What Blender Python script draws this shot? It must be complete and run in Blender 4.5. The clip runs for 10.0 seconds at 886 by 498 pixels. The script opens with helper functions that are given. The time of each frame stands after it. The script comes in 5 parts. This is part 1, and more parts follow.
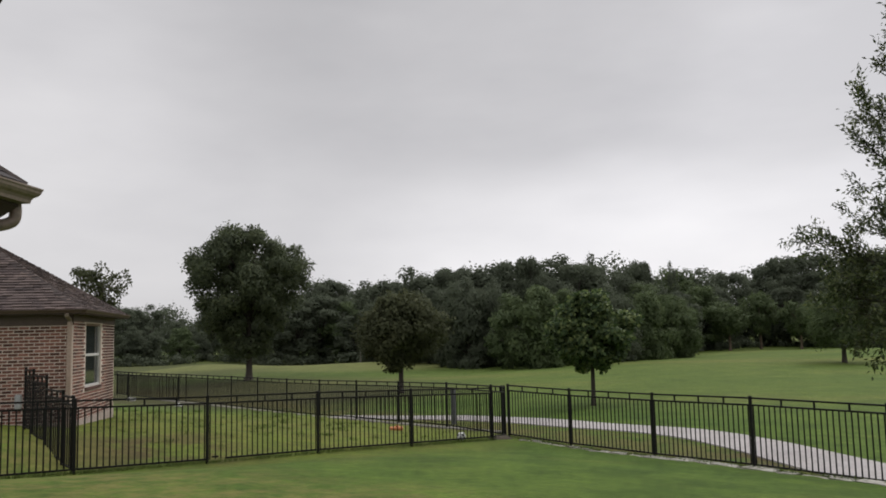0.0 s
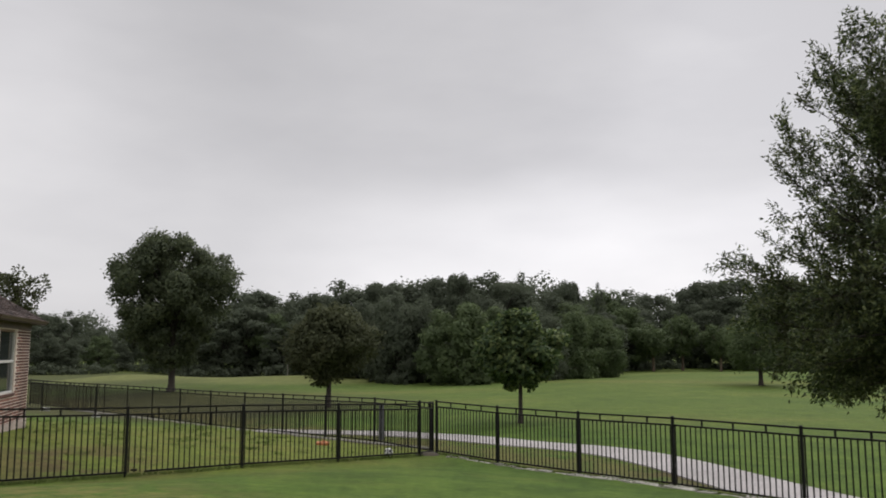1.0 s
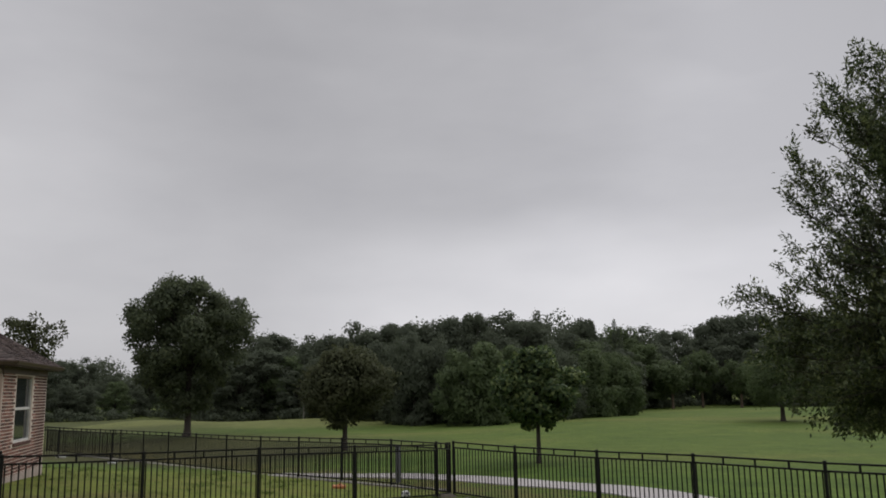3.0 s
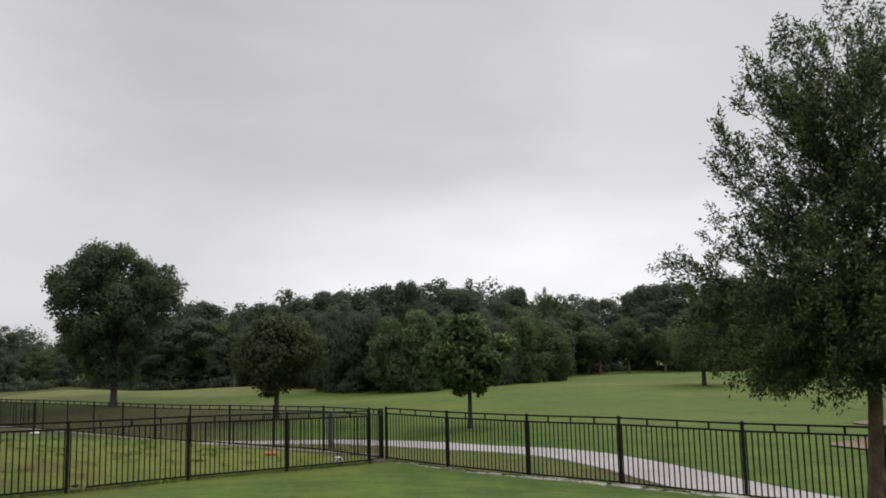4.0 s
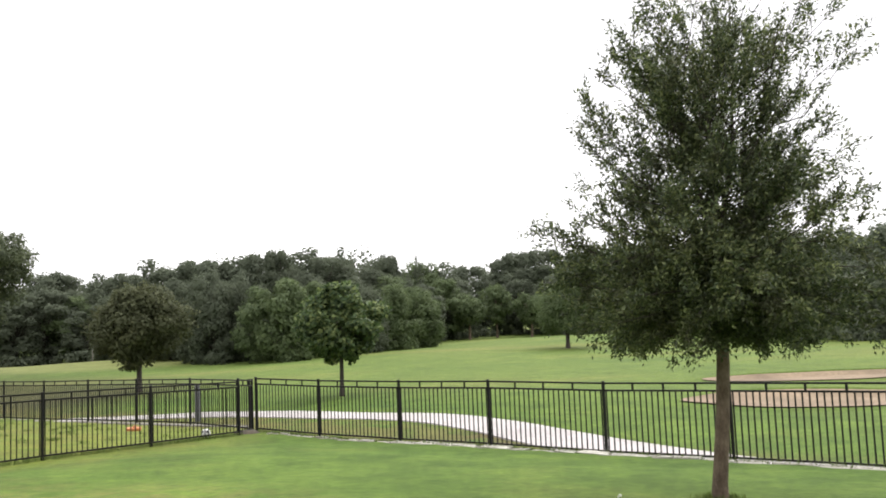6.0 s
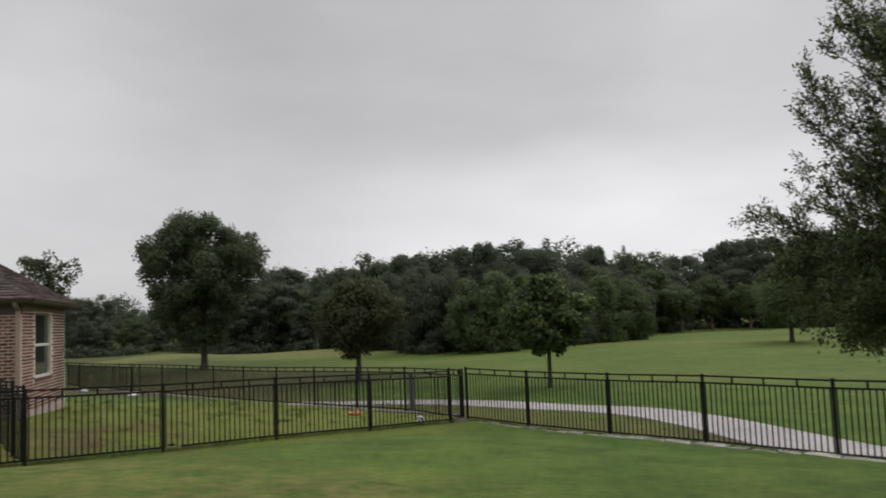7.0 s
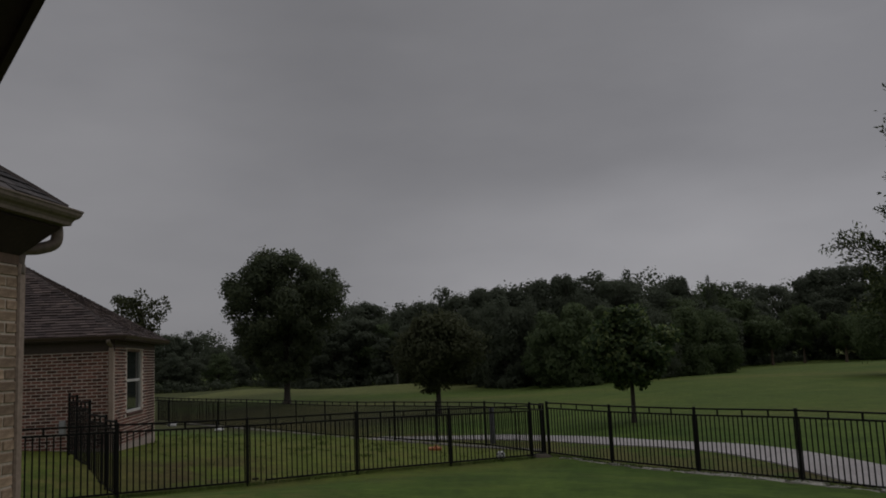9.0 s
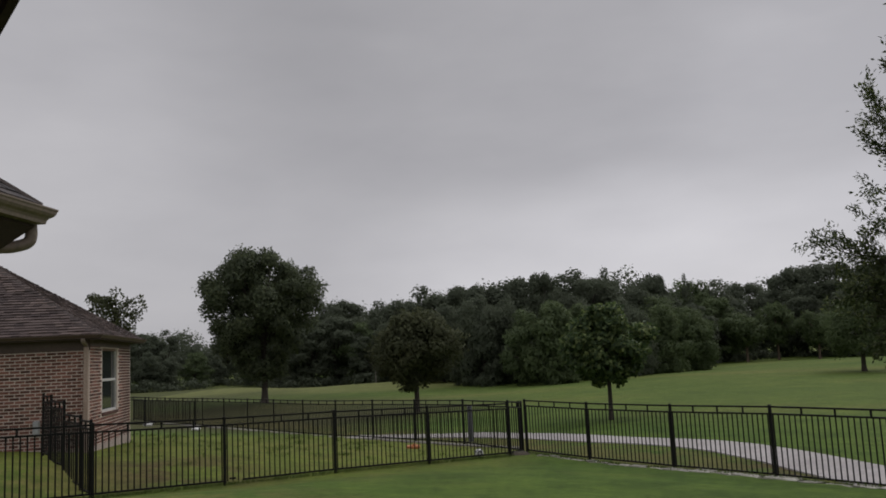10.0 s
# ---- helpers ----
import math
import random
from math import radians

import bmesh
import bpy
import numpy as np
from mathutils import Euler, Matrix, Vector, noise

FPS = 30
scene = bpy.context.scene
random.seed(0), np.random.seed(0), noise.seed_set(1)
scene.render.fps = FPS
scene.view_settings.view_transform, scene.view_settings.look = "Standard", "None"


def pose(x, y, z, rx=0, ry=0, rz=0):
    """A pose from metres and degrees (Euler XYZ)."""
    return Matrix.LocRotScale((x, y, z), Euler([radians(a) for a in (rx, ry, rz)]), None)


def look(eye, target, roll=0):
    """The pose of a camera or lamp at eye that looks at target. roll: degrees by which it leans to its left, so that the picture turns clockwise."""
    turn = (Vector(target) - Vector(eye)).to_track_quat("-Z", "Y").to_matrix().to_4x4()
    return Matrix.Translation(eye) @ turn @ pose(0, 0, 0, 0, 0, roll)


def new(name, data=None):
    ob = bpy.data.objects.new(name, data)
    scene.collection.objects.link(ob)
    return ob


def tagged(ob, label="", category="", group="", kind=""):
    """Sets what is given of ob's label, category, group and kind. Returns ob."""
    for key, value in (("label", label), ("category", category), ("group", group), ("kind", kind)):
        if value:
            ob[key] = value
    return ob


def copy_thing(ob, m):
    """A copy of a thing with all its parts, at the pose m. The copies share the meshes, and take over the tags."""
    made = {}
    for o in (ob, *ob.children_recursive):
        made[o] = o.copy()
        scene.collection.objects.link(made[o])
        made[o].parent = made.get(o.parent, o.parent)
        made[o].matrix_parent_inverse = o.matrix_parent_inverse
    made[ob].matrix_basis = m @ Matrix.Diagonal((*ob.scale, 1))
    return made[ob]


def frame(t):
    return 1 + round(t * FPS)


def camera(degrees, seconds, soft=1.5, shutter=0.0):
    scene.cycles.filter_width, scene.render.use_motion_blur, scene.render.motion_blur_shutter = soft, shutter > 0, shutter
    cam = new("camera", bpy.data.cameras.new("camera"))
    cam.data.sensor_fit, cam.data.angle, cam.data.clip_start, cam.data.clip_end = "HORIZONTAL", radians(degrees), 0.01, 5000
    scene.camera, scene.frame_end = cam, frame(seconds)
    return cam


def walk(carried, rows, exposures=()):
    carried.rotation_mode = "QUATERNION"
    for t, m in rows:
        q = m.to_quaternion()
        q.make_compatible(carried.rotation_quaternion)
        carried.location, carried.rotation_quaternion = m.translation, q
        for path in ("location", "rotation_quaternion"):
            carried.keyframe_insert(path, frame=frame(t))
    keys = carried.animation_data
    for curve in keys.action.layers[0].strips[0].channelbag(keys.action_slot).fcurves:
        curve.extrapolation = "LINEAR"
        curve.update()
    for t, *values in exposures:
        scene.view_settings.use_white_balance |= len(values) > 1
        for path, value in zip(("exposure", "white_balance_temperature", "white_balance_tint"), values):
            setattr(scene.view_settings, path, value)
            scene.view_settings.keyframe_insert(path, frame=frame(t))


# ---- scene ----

# ---------------------------------------------------------------- camera
EYE = 2.65
PATH = [
    (0.0, 0.012, 0.006, -0.006, 0.88, 6.03, 1.43),
    (0.5, -0.019, 0.017, -0.004, -0.81, 6.71, 0.58),
    (1.0, -0.028, -0.001, -0.005, -4.05, 7.03, 0.11),
    (1.5, -0.044, -0.008, -0.003, -6.88, 8.41, 1.00),
    (2.0, -0.061, 0.019, -0.001, -5.14, 10.47, 1.27),
    (2.2, -0.027, 0.014, -0.004, -3.63, 10.95, 1.10),
    (2.48, -0.012, 0.010, -0.012, -2.37, 11.05, 1.08),
    (2.75, -0.006, 0.004, -0.020, -2.29, 10.55, 1.05),
    (3.02, -0.004, -0.006, -0.026, -3.03, 9.72, 1.03),
    (3.3, -0.007, -0.014, -0.027, -4.25, 8.89, 1.01),
    (3.5, -0.016, -0.021, -0.052, -5.22, 8.42, 1.14),
    (4.0, -0.018, -0.032, -0.053, -7.57, 7.50, 1.38),
    (4.5, -0.014, -0.013, -0.063, -10.30, 6.92, 1.70),
    (5.0, -0.017, -0.025, -0.069, -13.42, 6.78, 1.81),
    (5.2, -0.032, -0.015, -0.062, -14.77, 6.61, 1.74),
    (5.48, -0.026, -0.006, -0.061, -16.41, 6.19, 1.97),
    (5.75, -0.021, 0.003, -0.060, -17.12, 5.57, 2.23),
    (6.02, -0.016, 0.012, -0.060, -16.27, 4.90, 2.48),
    (6.3, -0.010, 0.021, -0.059, -13.38, 4.33, 2.73),
    (6.5, -0.011, 0.031, -0.068, -10.40, 4.02, 2.71),
    (7.0, -0.002, -0.008, -0.065, -2.10, 4.99, 2.26),
    (7.5, 0.012, 0.008, -0.076, 3.29, 7.34, 1.41),
    (8.0, 0.011, 0.013, -0.071, 5.53, 9.85, 1.61),
    (8.5, 0.003, 0.025, -0.071, 5.13, 9.25, 1.80),
    (9.0, 0.004, 0.026, -0.068, 3.41, 7.57, 2.62),
    (9.5, 0.008, 0.027, -0.072, 2.29, 6.97, 3.12),
    (10.0, 0.008, 0.008, -0.069, 1.91, 7.38, 2.81),
]
EXPOSURES = [
    (0.0, 0.01, 6500, 10.5), (1.0, 0.06, 6500, 10.8), (1.5, 0.13, 6480, 10.5), (2.0, 0.0, 6450, 10.5), (3.3, -0.34, 6400, 11), (3.5, -0.20, 6430, 10.8), (4.0, 0.08, 6460, 10.8), (4.5, 0.27, 6500, 10),
    (5.0, 0.65, 6515, 10), (5.2, 0.78, 6520, 10), (6.3, 1.32, 6580, 10), (6.5, 1.0, 6560, 10), (6.7, 0.9, 6550, 10), (7.0, -0.1, 6520, 10), (7.5, -0.76, 6520, 10.5), (8.0, -1.08, 6450, 11),
    (8.5, -1.56, 6350, 11.5), (9.0, -1.58, 6350, 12), (9.5, -0.68, 6350, 12.3), (10.0, -0.54, 6400, 12.3),
]
cam = camera(56.8, 10.0, soft=1.75, shutter=0.22)
walk(cam, [(t, pose(x, y, EYE + z, 90 + p, r, a)) for t, x, y, z, a, p, r in PATH], EXPOSURES)

# ---------------------------------------------------------------- sky and sun
SUN_AZ, SUN_EL = -48.0, 46.0


def build_world():
    w = bpy.data.worlds.new("overcast_sky")
    scene.world = w
    w.use_nodes = True
    nt = w.node_tree
    nt.nodes.clear()
    N, L = nt.nodes.new, nt.links.new
    out, bg = N("ShaderNodeOutputWorld"), N("ShaderNodeBackground")
    sky = N("ShaderNodeTexSky")
    sky.sky_type, sky.sun_disc = "NISHITA", False
    sky.sun_elevation, sky.sun_rotation = radians(SUN_EL), radians(-SUN_AZ)
    tc, mp = N("ShaderNodeTexCoord"), N("ShaderNodeMapping")
    mp.inputs["Scale"].default_value = (1.0, 1.0, 2.6)
    mp.inputs["Location"].default_value = (0.35, 0.1, 0.2)
    L(tc.outputs["Generated"], mp.inputs[0])
    n1, n2 = N("ShaderNodeTexNoise"), N("ShaderNodeTexNoise")
    n1.inputs["Scale"].default_value, n1.inputs["Detail"].default_value, n1.inputs["Roughness"].default_value = 1.7, 5, 0.5
    n2.inputs["Scale"].default_value, n2.inputs["Detail"].default_value = 5.0, 6
    for n in (n1, n2):
        L(mp.outputs[0], n.inputs["Vector"])
    mix = N("ShaderNodeMath")
    mix.operation = "MULTIPLY_ADD"
    L(n2.outputs[0], mix.inputs[0])
    mix.inputs[1].default_value = 0.3
    L(n1.outputs[0], mix.inputs[2])
    ramp = N("ShaderNodeValToRGB")
    e = ramp.color_ramp.elements
    e[0].position, e[0].color = 0.48, (0.618, 0.611, 0.630, 1)
    e[1].position, e[1].color = 0.86, (0.790, 0.778, 0.790, 1)
    L(mix.outputs[0], ramp.inputs[0])
    # thinner cloud low down towards the sun
    dot = N("ShaderNodeVectorMath")
    dot.operation = "DOT_PRODUCT"
    a, el = radians(-13), radians(8)
    dot.inputs[1].default_value = (-math.sin(a) * math.cos(el), math.cos(a) * math.cos(el), math.sin(el))
    L(tc.outputs["Generated"], dot.inputs[0])
    glow = N("ShaderNodeMapRange")
    glow.interpolation_type = "SMOOTHSTEP"
    glow.inputs["From Min"].default_value, glow.inputs["From Max"].default_value = 0.86, 1.0
    glow.inputs["To Min"].default_value, glow.inputs["To Max"].default_value = 0.945, 1.09
    L(dot.outputs["Value"], glow.inputs["Value"])
    # an overcast sky is brighter overhead
    sep, zen = N("ShaderNodeSeparateXYZ"), N("ShaderNodeMapRange")
    L(tc.outputs["Generated"], sep.inputs[0])
    zen.inputs["From Min"].default_value, zen.inputs["From Max"].default_value = 0.5, 1.0
    zen.inputs["To Min"].default_value, zen.inputs["To Max"].default_value = 1.0, 1.9
    L(sep.outputs["Z"], zen.inputs["Value"])
    # a heavier bank of cloud higher up
    dot2, bank = N("ShaderNodeVectorMath"), N("ShaderNodeMapRange")
    dot2.operation = "DOT_PRODUCT"
    a, el = radians(1), radians(25)
    dot2.inputs[1].default_value = (-math.sin(a) * math.cos(el), math.cos(a) * math.cos(el), math.sin(el))
    L(tc.outputs["Generated"], dot2.inputs[0])
    bank.interpolation_type = "SMOOTHSTEP"
    bank.inputs["From Min"].default_value, bank.inputs["From Max"].default_value = 0.92, 1.0
    bank.inputs["To Min"].default_value, bank.inputs["To Max"].default_value = 1.0, 0.775
    L(dot2.outputs["Value"], bank.inputs["Value"])
    m0 = N("ShaderNodeMath")
    m0.operation = "MULTIPLY"
    L(bank.outputs[0], m0.inputs[0]), L(glow.outputs[0], m0.inputs[1])
    # a clearer band below the bank's ragged lower edge
    rag, band, side, dot3, lift = N("ShaderNodeMath"), N("ShaderNodeMapRange"), N("ShaderNodeMapRange"), N("ShaderNodeVectorMath"), N("ShaderNodeMath")
    rag.operation, dot3.operation, lift.operation = "MULTIPLY_ADD", "DOT_PRODUCT", "MULTIPLY"
    L(n2.outputs[0], rag.inputs[0]), L(sep.outputs["Z"], rag.inputs[2])
    rag.inputs[1].default_value = 0.10
    band.interpolation_type = side.interpolation_type = "SMOOTHSTEP"
    band.inputs["From Min"].default_value, band.inputs["From Max"].default_value = 0.27, 0.20
    L(rag.outputs[0], band.inputs["Value"])
    dot3.inputs[1].default_value = (math.sin(radians(20)), math.cos(radians(20)), 0.0)
    L(tc.outputs["Generated"], dot3.inputs[0])
    side.inputs["From Min"].default_value, side.inputs["From Max"].default_value = 0.84, 0.97
    side.inputs["To Min"].default_value, side.inputs["To Max"].default_value = 0.0, 0.18
    L(dot3.outputs["Value"], side.inputs["Value"])
    L(band.outputs[0], lift.inputs[0]), L(side.outputs[0], lift.inputs[1])
    one, m3 = N("ShaderNodeMath"), N("ShaderNodeMath")
    one.operation, m3.operation = "ADD", "MULTIPLY"
    L(lift.outputs[0], one.inputs[0])
    one.inputs[1].default_value = 1.0
    L(m0.outputs[0], m3.inputs[0]), L(one.outputs[0], m3.inputs[1])
    m0 = m3
    m1, m2 = N("ShaderNodeMath"), N("ShaderNodeVectorMath")
    m1.operation, m2.operation = "MULTIPLY", "SCALE"
    L(m0.outputs[0], m1.inputs[0]), L(zen.outputs[0], m1.inputs[1])
    L(ramp.outputs[0], m2.inputs[0]), L(m1.outputs[0], m2.inputs["Scale"])
    dim = N("ShaderNodeVectorMath")
    dim.operation = "SCALE"
    dim.inputs["Scale"].default_value = 0.06
    L(sky.outputs[0], dim.inputs[0])
    mx = N("ShaderNodeMix")
    mx.data_type = "RGBA"
    mx.inputs["Factor"].default_value = 0.95
    L(dim.outputs[0], mx.inputs["A"]), L(m2.outputs[0], mx.inputs["B"])
    L(mx.outputs["Result"], bg.inputs["Color"])
    bg.inputs["Strength"].default_value = 1.0
    L(bg.outputs[0], out.inputs[0])


build_world()
sun_data = bpy.data.lights.new("sun", "SUN")
sun_data.energy, sun_data.angle, sun_data.color = 1.05, radians(40), (1.0, 0.97, 0.93)
sun = new("sun", sun_data)
_a, _e = radians(SUN_AZ), radians(SUN_EL)
sun.matrix_world = look((0, 0, 40), (40 * math.sin(_a) * math.cos(_e), -40 * math.cos(_a) * math.cos(_e), 40 - 40 * math.sin(_e)))


# ---------------------------------------------------------------- materials
def material(name):
    m = bpy.data.materials.new(name)
    m.use_nodes = True
    nt = m.node_tree
    return m, nt, nt.nodes["Principled BSDF"]


def ramp_node(nt, stops):
    r = nt.nodes.new("ShaderNodeValToRGB")
    e = r.color_ramp.elements
    while len(e) < len(stops):
        e.new(0.5)
    for k, (p, c) in zip(e, stops):
        k.position, k.color = p, (*c, 1)
    return r


def noise_node(nt, scale, detail=4, rough=0.55, coords="Object", stretch=None):
    tc = nt.nodes.new("ShaderNodeTexCoord")
    n = nt.nodes.new("ShaderNodeTexNoise")
    n.inputs["Scale"].default_value, n.inputs["Detail"].default_value, n.inputs["Roughness"].default_value = scale, detail, rough
    src = tc.outputs[coords]
    if stretch:
        mp = nt.nodes.new("ShaderNodeMapping")
        mp.inputs["Scale"].default_value = stretch
        nt.links.new(src, mp.inputs[0])
        src = mp.outputs[0]
    nt.links.new(src, n.inputs["Vector"])
    return n


def mix_colour(nt, fac, a, b, mode="MIX"):
    m = nt.nodes.new("ShaderNodeMix")
    m.data_type, m.blend_type = "RGBA", mode
    for key, v in (("Factor", fac), ("A", a), ("B", b)):
        if isinstance(v, (int, float)):
            m.inputs[key].default_value = v
        elif isinstance(v, tuple):
            m.inputs[key].default_value = (*v, 1)
        else:
            nt.links.new(v, m.inputs[key])
    return m.outputs["Result"]


def bump(nt, bsdf, height, strength, distance):
    b = nt.nodes.new("ShaderNodeBump")
    b.inputs["Strength"].default_value, b.inputs["Distance"].default_value = strength, distance
    nt.links.new(height, b.inputs["Height"])
    nt.links.new(b.outputs[0], bsdf.inputs["Normal"])


def two_scale(name, dark, light, coarse, fine, rough=0.8, metal=0.0, bump_s=0.3, bump_d=0.01, coords="Object", vary=0.0, stretch=None):
    """A surface whose colour varies at a coarse and a fine scale, with fine relief; vary: from piece to piece."""
    m, nt, b = material(name)
    c, f = noise_node(nt, coarse, 3, coords=coords, stretch=stretch), noise_node(nt, fine, 5, 0.65, coords=coords, stretch=stretch)
    r = ramp_node(nt, [(0.3, dark), (0.7, light)])
    nt.links.new(c.outputs[0], r.inputs[0])
    g = ramp_node(nt, [(0.3, (0.72, 0.72, 0.72)), (0.7, (1.15, 1.15, 1.15))])
    nt.links.new(f.outputs[0], g.inputs[0])
    col = mix_colour(nt, 1.0, r.outputs[0], g.outputs[0], "MULTIPLY")
    if vary:
        info = nt.nodes.new("ShaderNodeObjectInfo")
        v = ramp_node(nt, [(0.0, (1 - vary,) * 3), (1.0, (1 + vary,) * 3)])
        nt.links.new(info.outputs["Random"], v.inputs[0])
        col = mix_colour(nt, 1.0, col, v.outputs[0], "MULTIPLY")
    nt.links.new(col, b.inputs["Base Color"])
    b.inputs["Roughness"].default_value, b.inputs["Metallic"].default_value = rough, metal
    bump(nt, b, f.outputs[0], bump_s, bump_d)
    return m


def foliage(name, dark, mid, light, gloss=0.45, translucent=0.35, each=0.75, bronze=None):
    """Leaves: the colour differs from leaf to leaf and from bough to bough."""
    m, nt, b = material(name)
    geo = nt.nodes.new("ShaderNodeNewGeometry")
    r = ramp_node(nt, [(0.0, dark), (0.55, mid), (1.0, light)])
    big = noise_node(nt, 0.7, 2)
    add = nt.nodes.new("ShaderNodeMath")
    add.operation = "MULTIPLY_ADD"
    nt.links.new(big.outputs[0], add.inputs[0])
    add.inputs[1].default_value = 0.9
    sub = nt.nodes.new("ShaderNodeMath")
    sub.operation = "MULTIPLY_ADD"
    nt.links.new(geo.outputs["Random Per Island"], sub.inputs[0])
    sub.inputs[1].default_value, sub.inputs[2].default_value = each, 0.07 - each / 2
    nt.links.new(sub.outputs[0], add.inputs[2])
    nt.links.new(add.outputs[0], r.inputs[0])
    col = r.outputs[0]
    if bronze:
        # young bronze shoots among the older leaves
        young, share = noise_node(nt, 1.9, 3), ramp_node(nt, [(0.50, (0, 0, 0)), (0.68, (0.55, 0.55, 0.55))])
        nt.links.new(young.outputs[0], share.inputs[0])
        col = mix_colour(nt, share.outputs[0], col, bronze)
    nt.links.new(col, b.inputs["Base Color"])
    b.inputs["Roughness"].default_value, b.inputs["Specular IOR Level"].default_value = gloss, 0.3
    tr, mx = nt.nodes.new("ShaderNodeBsdfTranslucent"), nt.nodes.new("ShaderNodeMixShader")
    nt.links.new(col, tr.inputs[0])
    mx.inputs[0].default_value = translucent
    nt.links.new(b.outputs[0], mx.inputs[1]), nt.links.new(tr.outputs[0], mx.inputs[2])
    nt.links.new(mx.outputs[0], nt.nodes["Material Output"].inputs[0])
    return m


# the lot's own axes: u from the golf side fence towards the houses, v along that fence
FX, FY = 2.74, 20.29
AL = Vector((-0.609, 0.793, 0.0))
IN = Vector((-0.793, -0.609, 0.0))


MOUNDS = ((-8.0, 76.0, 8.0, 7.0, 0.42), (-23.5, 78.0, 5.5, 6.0, 0.55))


def uv_of(x, y):
    return (x - FX) * IN.x + (y - FY) * IN.y, (x - FX) * AL.x + (y - FY) * AL.y


def smooth(a, b, x):
    t = min(1.0, max(0.0, (x - a) / (b - a)))
    return t * t * (3 - 2 * t)


def terrain(x, y):
    u, v = uv_of(x, y)
    low = 0.075 * math.exp(-(u / 3.0) ** 2) * smooth(2.0, -1.0, v)
    yard = 0.072 * min(u, 13.5) * (1 - 0.52 * math.exp(-((v - 1.7) / 2.4) ** 2))
    golf = -0.10 - 0.40 * smooth(1.0, -11.0, v) * smooth(-40.0, -4.0, u)
    d = math.hypot(x, y)
    roll = smooth(30, 60, d) * 0.5 * noise.noise((x * 0.035, y * 0.035, 3.0)) + smooth(140, 400, d) * 6.0
    k = smooth(-0.45, 0.1, u)
    # the fence line falls towards the corner and on along the neighbouring yard
    fall = (-0.05 - 0.0105 * min(3.0, max(-12.0, v))) * math.exp(-(u / 7.0) ** 2) - 0.05 * smooth(5.0, 8.5, u) * math.exp(-((v - 1.7) / 2.4) ** 2)
    fall -= 0.0125 * min(26.0, max(0.0, v - 4.0)) * math.exp(-(u / 9.0) ** 2)
    # two low mown mounds before the woods
    for mx, my, a, b, h in MOUNDS:
        fall += h * math.exp(-((x - mx) / a) ** 2 - ((y - my) / b) ** 2)
    return fall + golf * (1 - k) + max(yard, 0.0) * k - low + roll * (1 - smooth(-12, -2, u)) + 0.02 * noise.noise((x * 0.5, y * 0.5, 0.0))


BARE = (-6.5, 17.7, 0.35)


